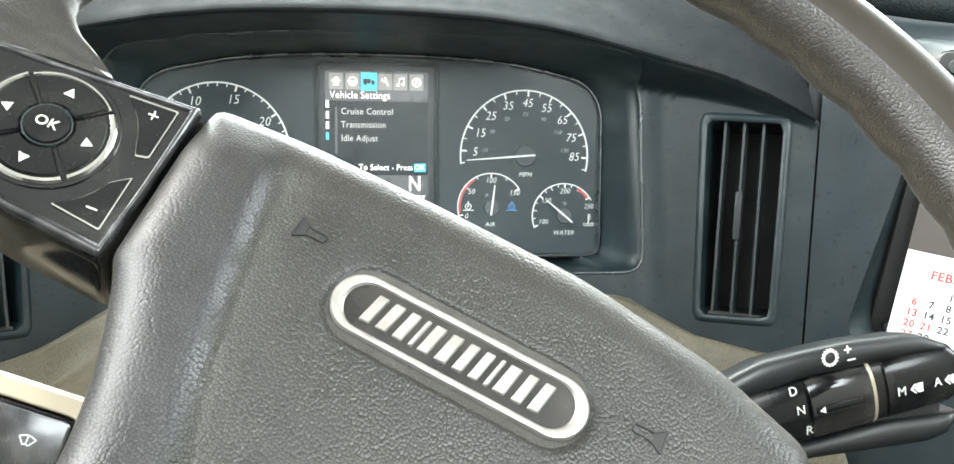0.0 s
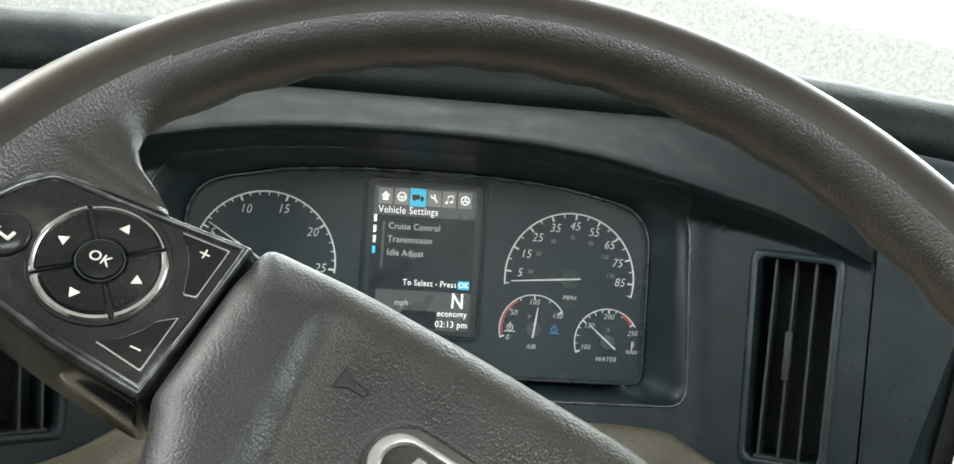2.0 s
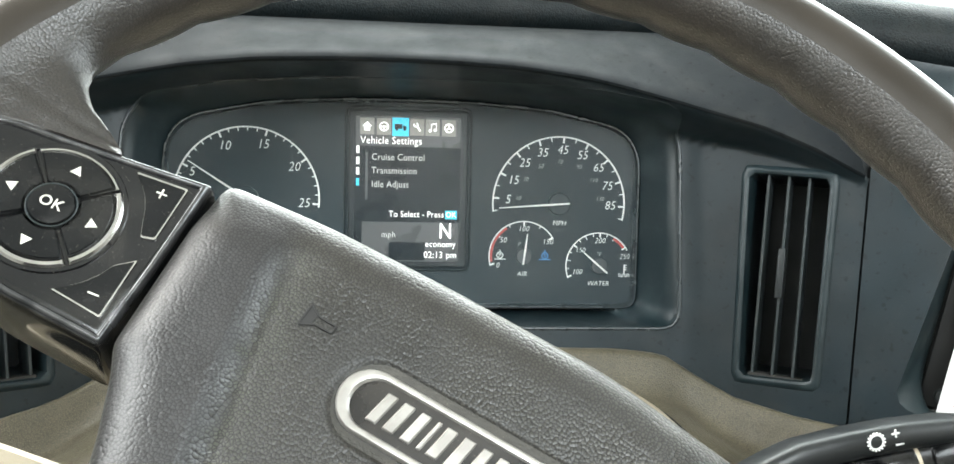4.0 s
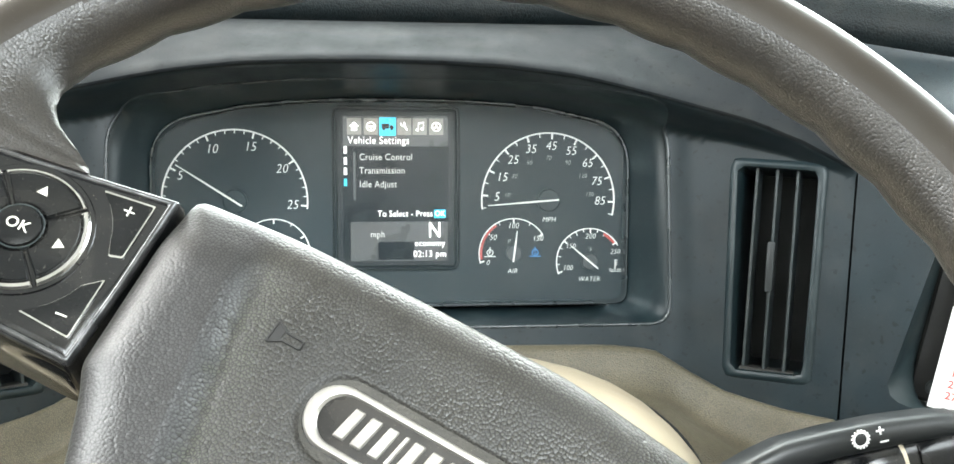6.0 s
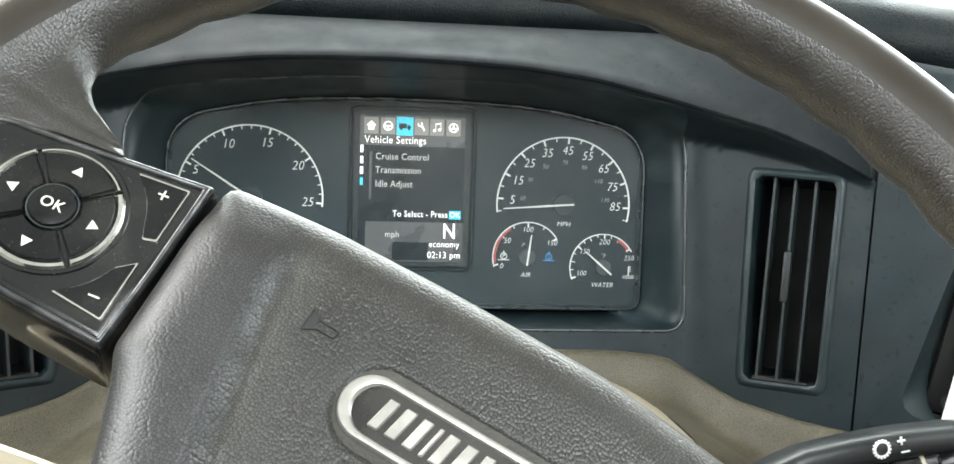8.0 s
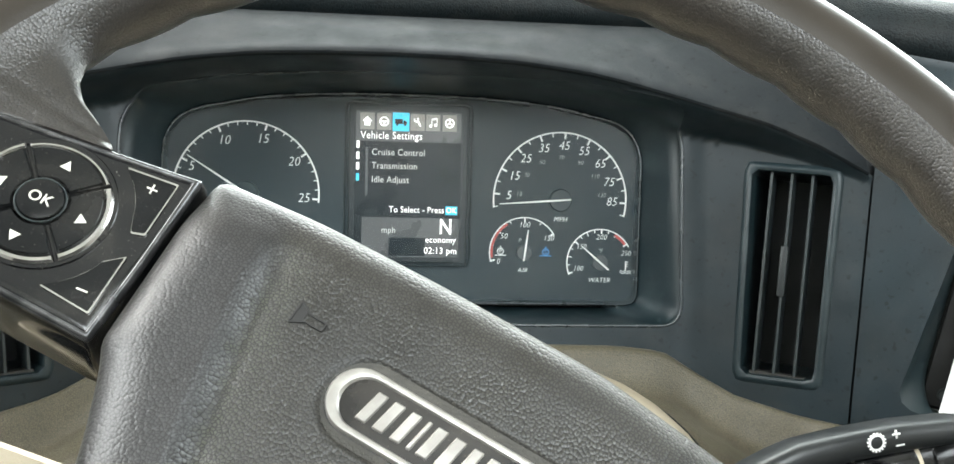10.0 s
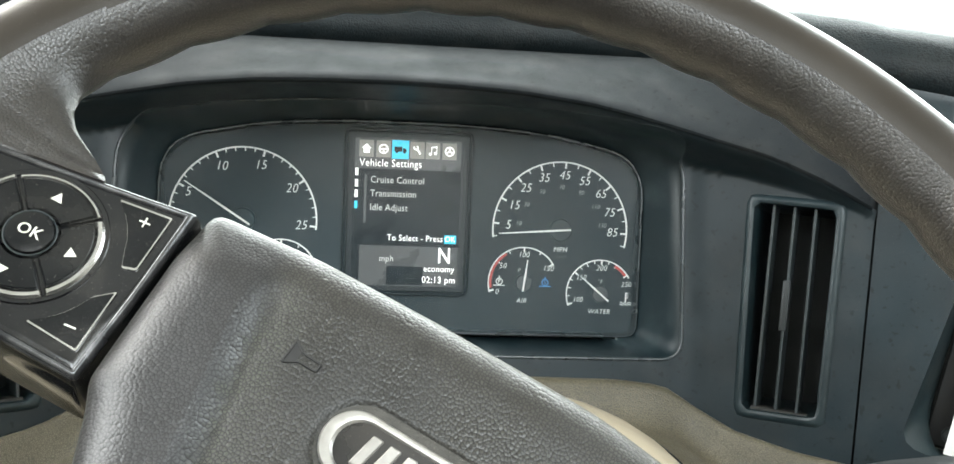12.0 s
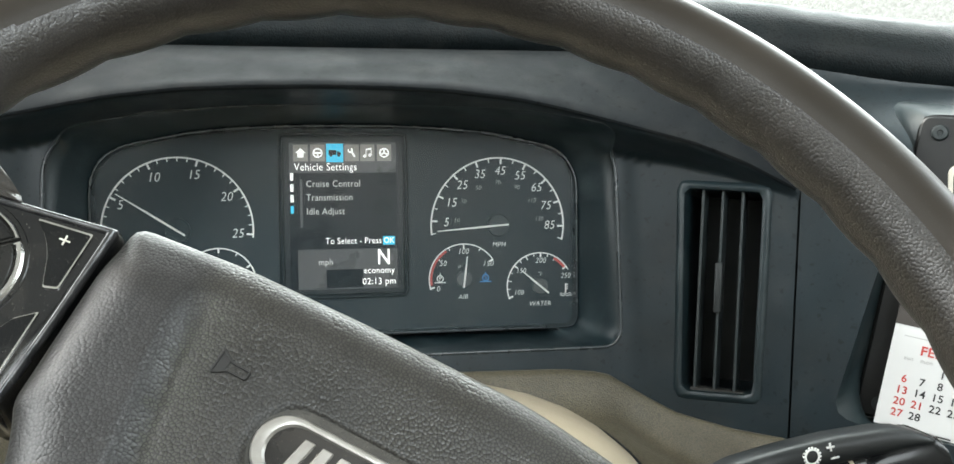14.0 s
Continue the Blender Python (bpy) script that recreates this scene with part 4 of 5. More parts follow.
part("header_band", plate(quad(573, 203, 750, 252), 0.0006, 0.0008), M_SCREENBAND, display, smooth=False)
part("footer_band", plate(quad(585, 376, 750, 441), 0.0006, 0.0008), M_SCREENBAND, display, smooth=False)
part("dark_box", plate(quad(631, 409, 692, 439), 0.0008, 0.0009), M_SCREEN, display, smooth=False)
for k, px in enumerate((592, 620, 648, 676, 702, 730)):
    w, h = (12, 13.5) if k != 2 else (14, 15)
    tab = part("menu_tab", plate(quad(px - w, 220 - h, px + w, 220 + h), 0.0008, 0.0010), M_CYAN if k == 2 else M_TAB, display, smooth=False)
    cx, cz, u = sx(px), sz(220), 0.0034
    if k == 0:
        ic = plate([(cx - u, cz), (cx, cz + u), (cx + u, cz), (cx + u * 0.6, cz), (cx + u * 0.6, cz - u * 0.9), (cx - u * 0.6, cz - u * 0.9), (cx - u * 0.6, cz)][::-1], 0.001, 0.0012)
    elif k in (1, 5):
        ic = plate(band(cx, cz, u * 0.72, u, 0, 359.9, 30), 0.001, 0.0012)
        marks(cx, cz, [], ic)
        for a in ((0, 180, 270) if k == 1 else (90, 210, 330)):
            c, s = math.cos(radians(a)), math.sin(radians(a))
            plate([(cx + r * c - o * s, cz + r * s + o * c) for r, o in ((0, -u * 0.16), (u * 0.75, -u * 0.16), (u * 0.75, u * 0.16), (0, u * 0.16))], 0.001, 0.0012, bm=ic)
    elif k == 2:
        ic = plate([(cx - 0.0042, cz - 0.0014), (cx + 0.0012, cz - 0.0014), (cx + 0.0012, cz + 0.0020), (cx - 0.0042, cz + 0.0020)], 0.001, 0.0012)
        plate([(cx + 0.0016, cz - 0.0014), (cx + 0.0042, cz - 0.0014), (cx + 0.0042, cz), (cx + 0.0030, cz + 0.0010), (cx + 0.0016, cz + 0.0010)], 0.001, 0.0012, bm=ic)
        for wx in (-0.0026, 0.0028):
            plate(disc(cx + wx, cz - 0.0018, 0.0009, 12), 0.001, 0.0012, bm=ic)
    elif k == 3:
        ic = plate([(cx - 0.0008, cz + 0.0010), (cx + 0.0016, cz - 0.0030), (cx + 0.0026, cz - 0.0024), (cx + 0.0004, cz + 0.0014)], 0.001, 0.0012)
        plate(band(cx - 0.0010, cz + 0.0018, 0.0008, 0.0018, 150, 420, 16), 0.001, 0.0012, bm=ic)
    else:
        ic = plate(disc(cx - 0.0018, cz - 0.0022, 0.0011, 14), 0.001, 0.0012)
        plate(disc(cx + 0.0018, cz - 0.0016, 0.0011, 14), 0.001, 0.0012, bm=ic)
        plate([(cx - 0.0011, cz - 0.0022), (cx - 0.0007, cz - 0.0022), (cx - 0.0007, cz + 0.0024), (cx - 0.0011, cz + 0.0024)], 0.001, 0.0012, bm=ic)
        plate([(cx + 0.0025, cz - 0.0016), (cx + 0.0029, cz - 0.0016), (cx + 0.0029, cz + 0.0030), (cx + 0.0025, cz + 0.0030)], 0.001, 0.0012, bm=ic)
        plate([(cx - 0.0011, cz + 0.0018), (cx + 0.0029, cz + 0.0024), (cx + 0.0029, cz + 0.0034), (cx - 0.0011, cz + 0.0028)], 0.001, 0.0012, bm=ic)
    part("menu_icon", ic, M_SCREEN if k == 2 else M_LIT, display, smooth=False)
for text, px, py, size, align, mat, bold, sq in (("Vehicle Settings", 581, 243, 0.0074, "LEFT", M_LIT, 0.0, 0.86), ("Cruise Control", 600, 270, 0.0066, "LEFT", M_LITGREY, 0.0, 0.86), ("Transmission", 600, 292, 0.0066, "LEFT", M_LITGREY, 0.0, 0.86),
                                                 ("Idle Adjust", 600, 314.5, 0.0066, "LEFT", M_LITGREY, 0.0, 0.86), ("To Select - Press", 724, 363, 0.0062, "RIGHT", M_LIT, 0.0, 0.86), ("mph", 618, 397, 0.0062, "LEFT", M_LITGREY, 0.0, 0.9),
                                                 ("N", 727, 391, 0.0155, "CENTER", M_LIT, 0.00015, 0.8), ("economy", 745, 412, 0.0062, "RIGHT", M_LIT, 0.0, 0.9), ("02:13 pm", 747, 430, 0.0066, "RIGHT", M_LIT, 0.0, 0.9)):
    part("screen_text", words(text, size, 0.0001, 0, align, bold, sq), mat, display, m=pose(sx(px), sz(py), 0.0010), smooth=False)
part("ok_tile", plate(quad(726, 356, 746, 370), 0.0008, 0.0010), M_CYAN, display, smooth=False)
part("screen_text", words("OK", 0.0056, 0.0001, squeeze=0.9), M_LIT, display, m=pose(sx(736), sz(363), 0.0011), smooth=False)
for py, mat in ((258, M_LIT), (276, M_LIT), (293, M_LIT), (311, M_CYAN)):
    part("page_mark", plate(quad(574.5, py - 6, 579.5, py + 6), 0.0008, 0.0010), mat, display, smooth=False)
part("scroll_bar", plate(quad(590, 262, 594, 340), 0.0007, 0.0009), M_SCREENBAND, display, smooth=False)


# ---------------------------------------------------------------- air vents
M_TABGREY = shader("dull_grey_tab", (0.024, 0.028, 0.029), 0.55, specular=0.3)


def air_vent(m, side):
    v = thing("air_vent", "black upright dashboard air vent with three slim slats and dusty foot", "air vent", m, group="dashboard air vents")
    hw, hh = 0.0275, 0.0697
    corners = [(side * a, b) for a, b in ((-hw + 0.0001, -hh - 0.0042), (hw + 0.0012, -hh - 0.0022), (hw + 0.0022, hh), (-hw - 0.0044, hh + 0.0022))][::side]
    o = rounded(corners, 0.0065, 6)
    i = rounded(inset(corners, 0.0080), 0.004, 6)
    o, i = by_angle(o, (0, 0), 96), by_angle(i, (0, 0), 96)
    rings = [[(x, y, z) for x, y in q] for q, z in ((o, -0.004), (o, 0.0002), (inset(o, 0.0008), 0.0012), (inset(o, 0.0022), 0.0020), (inset(o, 0.0036), 0.0023), (inset(i, -0.0016), 0.0021), (inset(i, -0.0004), 0.0016), (i, 0.0006), (inset(i, 0.001), -0.012), (inset(i, 0.0025), -0.05))]
    f = part("vent_frame", loft(rings), M_BEZEL, v, "black vent surround", angle=35)
    part("duct", loft([[(x, y, z) for x, y in q] for q, z in ((inset(i, 0.0006), -0.0125), (inset(i, 0.0022), -0.05))], cap1=True), M_VOID, v)
    part("foot_ledge", box(-hw + 0.0105, hw - 0.0105, -hh + 0.0015, -hh + 0.0040, -0.014, -0.002), shader("dusty_ledge", (0.016, 0.016, 0.014), 0.8, dust=0.35), v, smooth=False)
    for k in (-1, 0, 1):
        x = -0.002 * side + k * 0.0128
        bm = loft([[(x + a, y, b) for a, b in ((-0.0006, -0.020), (-0.0011, -0.006), (-0.0008, -0.0035), (0.0008, -0.0035), (0.0011, -0.006), (0.0006, -0.020))] for y in (-hh + 0.002, hh - 0.003)], cap0=True, cap1=True)
        s = part("slat", bm, M_SLAT, v, angle=30)
        if k == 0:
            part("thumb_tab", box(x - 0.0024, x + 0.0024, -0.0150, 0.0175, -0.006, 0.0002, 0.0009), M_TABGREY, v, "ribbed thumb tab", angle=30)
    return v


air_vent(basis((0.2420, -0.0830, 0.9515), (0.814, -0.580, -0.03), (0.030, 0.077, 0.997)), 1)
air_vent(basis((-0.2420, -0.0830, 0.9515), (0.814, 0.580, 0.03), (-0.030, 0.077, 0.997)), -1)

# ---------------------------------------------------------------- steering wheel: switches, emblem and marks
PZ = 0.0
M_RIDGE = shader("worn_glossy_edge", (0.13, 0.13, 0.132), 0.22, metal=0.8, specular=0.9, second=(0.045, 0.046, 0.048), patch=120)
M_SIGN = shader("worn_cream_print", (0.62, 0.60, 0.53), 0.5, second=(0.46, 0.44, 0.38), patch=300)


def button(name, outline, height, bevel, material, label=""):
    return part(name, plate([(x, y) for x, y in outline], PZ - 0.001, PZ + height, bevel), material, pod, label, angle=30)


part("edge_ridge", loft([[(x, y, z) for x, y in pod_ring(d)] for d, z in ((0.0004, PZ - 0.0030), (-0.0003, PZ - 0.0014), (0.0000, PZ - 0.0007), (0.0010, PZ + 0.0008), (0.0015, PZ + 0.0010), (0.0022, PZ + 0.0008), (0.0026, PZ + 0.0003), (0.0032, PZ - 0.001))]), M_RIDGE, pod, "worn glossy edge", angle=60)
DP = (-0.0379, 0.0078)
part("dial_well", plate(band(DP[0], DP[1], 0.0214, 0.0234, 0, 359.9, 72), PZ - 0.0005, PZ + 0.0007, 0.0003), M_GLOSS, pod, angle=30)
for k in range(4):
    a = 7 + 90 * k
    wide = k in (0, 3)
    button("arrow_button", rounded(band(DP[0], DP[1], 0.0084, 0.0191 if wide else 0.0198, a - 42.0, a + 42.0, 20), 0.0006, 2), 0.0018, 0.0006, M_KEY, "black quarter-round arrow button")
    if k != 1:
        part("chrome_edge", plate(band(DP[0], DP[1], 0.0192 if wide else 0.0200, 0.0219, a - 43.6, a + 43.6, 24), PZ - 0.001, PZ + 0.0019, 0.0008 if wide else 0.0006), M_CHROME, pod, "worn chrome edge", angle=30)
    else:
        part("chrome_edge", plate(band(DP[0], DP[1], 0.0200, 0.0213, a - 43.0, a + 43.0, 24), PZ - 0.001, PZ + 0.0015, 0.0004), M_CHROME, pod, angle=30)
    c = (DP[0] + 0.0141 * math.cos(radians(a)), DP[1] + 0.0141 * math.sin(radians(a)))
    tri = [(c[0] + 0.0022 * math.cos(radians(a + q)), c[1] + 0.0022 * math.sin(radians(a + q))) for q in (0, 120, 240)]
    part("arrow", plate(tri, PZ + 0.0017, PZ + 0.0020), M_SIGN, pod, smooth=False)
for k in range(4):
    c, q = math.cos(radians(52 + 90 * k)), math.sin(radians(52 + 90 * k))
    for o in (-0.00075, 0.00075):
        rib = [(DP[0] + r * c - w * q, DP[1] + r * q + w * c) for r, w in ((0.0086, o - 0.0003), (0.0212, o - 0.0003), (0.0212, o + 0.0003), (0.0086, o + 0.0003))]
        part("divider_rib", plate(rib, PZ - 0.001, PZ + 0.0012, 0.0002), M_GLOSS, pod, angle=30)
part("ok_ring", plate(band(DP[0], DP[1], 0.0074, 0.0080, 0, 359.9, 48), PZ - 0.001, PZ + 0.0020, 0.0002), M_SLAT, pod, angle=30)
part("ok_button", loft([[(x, y, z) for x, y in disc(DP[0], DP[1], q, 40)] for q, z in ((0.0074, PZ - 0.001), (0.0074, PZ + 0.002), (0.0069, PZ + 0.0028), (0.004, PZ + 0.0032))], cap1=True), M_KEY, pod, "round button marked OK", angle=50)
part("ok_letters", words("OK", 0.0052, 0.0001, bold=0.00004), M_SIGN, pod, m=pose(DP[0], DP[1], PZ + 0.0033, 0, 0, 10), smooth=False)
plus_line = rounded([(-0.0252, 0.0337), (-0.0080, 0.0385), (-0.0051, 0.0172), (-0.0092, 0.0152)] + [(DP[0] + 0.0286 * math.cos(radians(q)), DP[1] + 0.0286 * math.sin(radians(q))) for q in (24, 34, 44, 54)], 0.0007, 3)
minus_line = rounded([(-0.0048, 0.0083), (-0.0018, -0.0136), (-0.0195, -0.0145)] + [(DP[0] + 0.0288 * math.cos(radians(q)), DP[1] + 0.0288 * math.sin(radians(q))) for q in (-40, -30, -20, -10)], 0.0007, 3)
for line, sign in ((plus_line, "+"), (minus_line, "-")):
    mx, my = (sum(q[k] for q in line) / len(line) for k in (0, 1))
    button("rocker_edge", line, 0.0010, 0.0, M_CHROME, "thin chrome rim")
    button("rocker_button", [(mx + (a - mx) * 0.94, my + (b - my) * 0.94) for a, b in line], 0.00105, 0.0, M_KEY, "black corner button")
for cx, cy, vert in ((-0.0138, 0.0318, True), (-0.0082, -0.0086, False)):
    bm = plate([(-0.0018, -0.00026), (0.0018, -0.00026), (0.0018, 0.00026), (-0.0018, 0.00026)], 0, 0.0003)
    if vert:
        plate([(-0.00026, -0.0018), (0.00026, -0.0018), (0.00026, 0.0018), (-0.00026, 0.0018)], 0, 0.0004, bm=bm)
    part("sign", bm, M_SIGN, pod, m=pose(cx, cy, PZ + 0.0011, 0, 0, 12), smooth=False)
part("back_button", loft([[(x, y, z) for x, y in disc(-0.0675, -0.0040, q, 36)] for q, z in ((0.0085, PZ - 0.001), (0.0085, PZ + 0.001), (0.0078, PZ + 0.002), (0.004, PZ + 0.0026))], cap1=True), M_KEY, pod, "round button with a return arrow", angle=50)
bm = plate([(x + 0.123, y + 0.0035) for x, y in [(-0.1945, -0.0085), (-0.1920, -0.0065), (-0.1920, -0.0080), (-0.1880, -0.0080), (-0.1880, -0.0055), (-0.1868, -0.0055), (-0.1868, -0.0090), (-0.1920, -0.0090), (-0.1920, -0.0105)]][::-1], PZ + 0.0026, PZ + 0.0029)
part("return_arrow", bm, M_SIGN, pod, smooth=False)

# emblem: a silver oval with raised blocks in place of its lettering
EC = (0.0045, 0.0022)


def capsule(half, r, n=16):
    return [(EC[0] + half + r * math.cos(radians(q)), EC[1] + r * math.sin(radians(q))) for q in np.linspace(-90, 90, n)] + [(EC[0] - half + r * math.cos(radians(q)), EC[1] + r * math.sin(radians(q))) for q in np.linspace(90, 270, n)]


EZ = -0.0166
em = part("emblem", loft([[(x, y, z) for x, y in capsule(h, r)] for h, r, z in ((0.0355, 0.0108, EZ - 0.001), (0.0355, 0.0108, EZ + 0.0018), (0.0355, 0.0103, EZ + 0.0026), (0.0350, 0.0094, EZ + 0.0028), (0.0338, 0.0086, EZ + 0.0025), (0.0332, 0.0080, EZ + 0.0012))]), M_SILVER, wheel, "worn silver oval badge", angle=35)
part("seat", loft([[(x, y, z) for x, y in capsule(h, r)] for h, r, z in ((0.0358, 0.0150, -0.0152), (0.0357, 0.0142, -0.0158), (0.0356, 0.0112, -0.0164))]), shader("frayed_hide_edge", (0.050, 0.048, 0.042), 0.8, grain=0.8, grain_scale=700, lift=0.0006, dust=0.25), em, "frayed grey hide edge round the badge", angle=60)
part("enamel", plate(capsule(0.0333, 0.0082), EZ - 0.0005, EZ + 0.0016), M_EMBLEM, em, "speckled black enamel", smooth=False)
widths = (1.0, 1.05, 0.95, 0.42, 1.05, 1.1, 0.95, 0.9, 0.42, 1.15, 0.95, 1.05)
x = EC[0] - 0.0330
unit = 0.0660 / (sum(widths) + 0.32 * 11)
for w in widths:
    q = [(x, EC[1] - 0.0054), (x + w * unit * 0.8, EC[1] - 0.0054), (x + w * unit * 0.8 + 0.0022, EC[1] + 0.0054), (x + 0.0022, EC[1] + 0.0054)]
    q = [(a - 0.0011, b) for a, b in q]
    part("raised_block", plate(rounded(q, 0.0005, 2), EZ + 0.0012, EZ + 0.0030, 0.0004), M_SILVER, em, angle=30)
    x += (w + 0.32) * unit
# pressed horn marks in the pad
M_PRESSED = shader("pressed_hide", (0.0065, 0.0062, 0.0058), 0.55)
for cx, cy, s in ((-0.0590, 0.0165, 1), (0.0700, 0.0085, -1)):
    line = [(-0.0042, 0.0012), (0.0008, 0.0012), (0.0046, 0.0034), (0.0046, -0.0034), (0.0008, -0.0012), (-0.0042, -0.0012)]
    edge = resample(rounded([(cx - s * a * 1.25, cy + b * 1.25) for a, b in line], 0.0005, 2), 60)
    bm = loft([[(x, y, z) for x, y in q] for q, z in ((inset(edge, -0.0004), -0.0153), (inset(edge, -0.0002), -0.01445), (inset(edge, 0.0003), -0.01445), (inset(edge, 0.0005), -0.0153))])
    plate([(cx - s * a * 1.25, cy + b * 1.25) for a, b in ((0.0016, 0.0017), (0.0046, 0.0034), (0.0046, -0.0034), (0.0016, -0.0017))], -0.0153, -0.0147, bm=bm)
    part("horn_mark", bm, M_PRESSED, hub, "pressed dark horn symbol", smooth=False)
part("column_boot", loft([[(r * math.cos(q), r * math.sin(q) - 0.02, z) for q in [2 * math.pi * j / 40 for j in range(40)]] for r, z in ((0.075, -0.08), (0.062, -0.10), (0.055, -0.14), (0.055, -0.22))]), M_BLACK, wheel, angle=60)

# ---------------------------------------------------------------- steering column shroud
shroud = thing("column_shroud", "beige moulded steering column cover", "column cover")
rings = []
for k in range(25):
    v = math.pi * (k / 24 - 0.5)
    r = []
    for j in range(72):
        u = 2 * math.pi * j / 72
        pw = lambda t, e: math.copysign(abs(t) ** e, t)
        r.append((0.1835 * pw(math.cos(v), 0.7) * pw(math.cos(u), 0.8), -0.140 + 0.120 * pw(math.cos(v), 0.7) * pw(math.sin(u), 0.8), 0.7795 + 0.1285 * pw(math.sin(v), 0.75)))
    rings.append(r)
part("cover", loft(rings), M_COLUMN, shroud, angle=80)
gasket = [[(x * 1.025, y, 0.775 + (z - 0.775) * 1.025) for x, z in disc(0, 0.775, 1.0, 72)] for y in (-0.13, -0.12)]
for r in gasket:
    for j in range(72):
        u = 2 * math.pi * j / 72
        r[j] = (0.1915 * pw(math.cos(u), 0.8), r[j][1], 0.7795 + 0.1270 * pw(math.sin(u), 0.75))
part("gasket", loft(gasket, cap0=True, cap1=True), M_VOID, shroud, "black rubber gap seal", angle=40)

# ---------------------------------------------------------------- gear stalk
M_STALK = shader("stalk_plastic", (0.0062, 0.0080, 0.0086), 0.40, grain=0.2, grain_scale=2200, dust=0.06, lift=0.0002)
stalk = thing("gear_stalk", "black column stalk with a drive selector collar and white markings", "gear stalk", pose(0, -0.240, 0, 90, 0, 0))


def pillow(outline, z0, z1, r, steps=5):
    rings = [[(x, y, z0) for x, y in outline]]
    for k in range(steps + 1):
        q = math.pi / 2 * k / steps
        rings.append([(x, y, z1 - r + r * math.sin(q)) for x, y in inset(outline, r * (1 - math.cos(q)))])
    return loft(rings, cap0=True, cap1=True)


def shell_strip(tops, feet, depth, base, power=0.4, n=18):
    """A moulded strip along x between an upper and a lower line, bulging towards the driver."""
    x0, x1 = max(tops[0][0], feet[0][0]), min(tops[-1][0], feet[-1][0])
    rings = []
    for x in np.linspace(x0, x1, 40):
        a, b = (float(np.interp(x, [q[0] for q in line], [q[1] for q in line])) for line in (tops, feet))
        c, h = (a + b) / 2, max((a - b) / 2, 0.0004)
        tip = min(1.0, math.sqrt(max(0.0, (x1 - x) / 0.006)))
        rings.append([(x, c + h * math.cos(math.pi * k / n), base + depth * (0.35 + 0.65 * tip) * math.sin(math.pi * k / n) ** power) for k in range(n + 1)] + [(x, c - h * 0.8, base - 0.008), (x, c + h * 0.8, base - 0.008)])
    return loft(rings, cap0=True, cap1=True)


shell_top = [(0.140, 0.868), (0.150, 0.8765), (0.1640, 0.8840), (0.1772, 0.8898), (0.2000, 0.8948), (0.2263, 0.8992), (0.2534, 0.9016), (0.2650, 0.9006), (0.2750, 0.8975), (0.2815, 0.8937)]
shell_foot = [(0.140, 0.8565), (0.1680, 0.8702), (0.1860, 0.8765), (0.2037, 0.8814), (0.2337, 0.8866), (0.2815, 0.8933)]
keel_top = [(0.150, 0.8360), (0.2055, 0.8482), (0.2453, 0.8564), (0.2890, 0.8604)]
keel_foot = [(0.150, 0.826), (0.2055, 0.8388), (0.2562, 0.8432), (0.2720, 0.8445), (0.2830, 0.8490), (0.2890, 0.8590)]
part("body", shell_strip([(q[0], q[1] - 0.002) for q in shell_top], [(q[0], q[1] + 0.002) for q in keel_foot], 0.004, -0.006), M_BLACK, stalk, angle=60)
part("shell", shell_strip(shell_top, shell_foot, 0.010, -0.006), M_STALK, stalk, angle=60)
part("shell", shell_strip(keel_top, keel_foot, 0.009, -0.006), M_STALK, stalk, angle=60)
AXIS = pose(0.2000, 0.8645, 0, 0, 0, 12)


def drum(stations, depth, base, n=20, cap=True):
    """A half-round drum along x: (x, half height); bulging by depth over the base."""
    rings = []
    for x, h in stations:
        rings.append([(x, h * math.cos(math.pi * k / n), base + depth * math.sin(math.pi * k / n) ** 0.8) for k in range(n + 1)] + [(x, -h, base - 0.02), (x, h, base - 0.02)])
    return loft(rings, cap0=True, cap1=True)


core = part("barrel", drum([(-0.075, 0.010), (-0.05, 0.0125), (-0.03, 0.0148), (0.0, 0.0160), (0.05, 0.0158), (0.0830, 0.0150)], 0.006, -0.0020), M_KEY, stalk, m=AXIS, angle=40)
collar = part("selector_collar", drum([(0.0030, 0.0158), (0.0036, 0.0164), (0.0360, 0.0166), (0.0366, 0.0160)], 0.0085, -0.0020), M_GLOSS, stalk, "glossy selector collar", AXIS, angle=40)
part("pointer_ridge", box(0.0050, 0.0362, -0.0022, 0.0016, 0.0020, 0.0072, 0.0005), M_KEY, collar, angle=30)
part("collar_ring", drum([(0.0368, 0.0160), (0.0374, 0.0163), (0.0388, 0.0160)], 0.0078, -0.0020), shader("worn_brass_edge", (0.42, 0.36, 0.27), 0.4, metal=0.4, dust=0.2), collar, "worn tan collar edge", angle=40)
part("end_cap", drum([(0.0455, 0.0152), (0.0462, 0.0160), (0.0800, 0.0158), (0.0850, 0.0140), (0.0872, 0.0110)], 0.0076, -0.0020), M_KEY, stalk, "end button section", AXIS, angle=50)
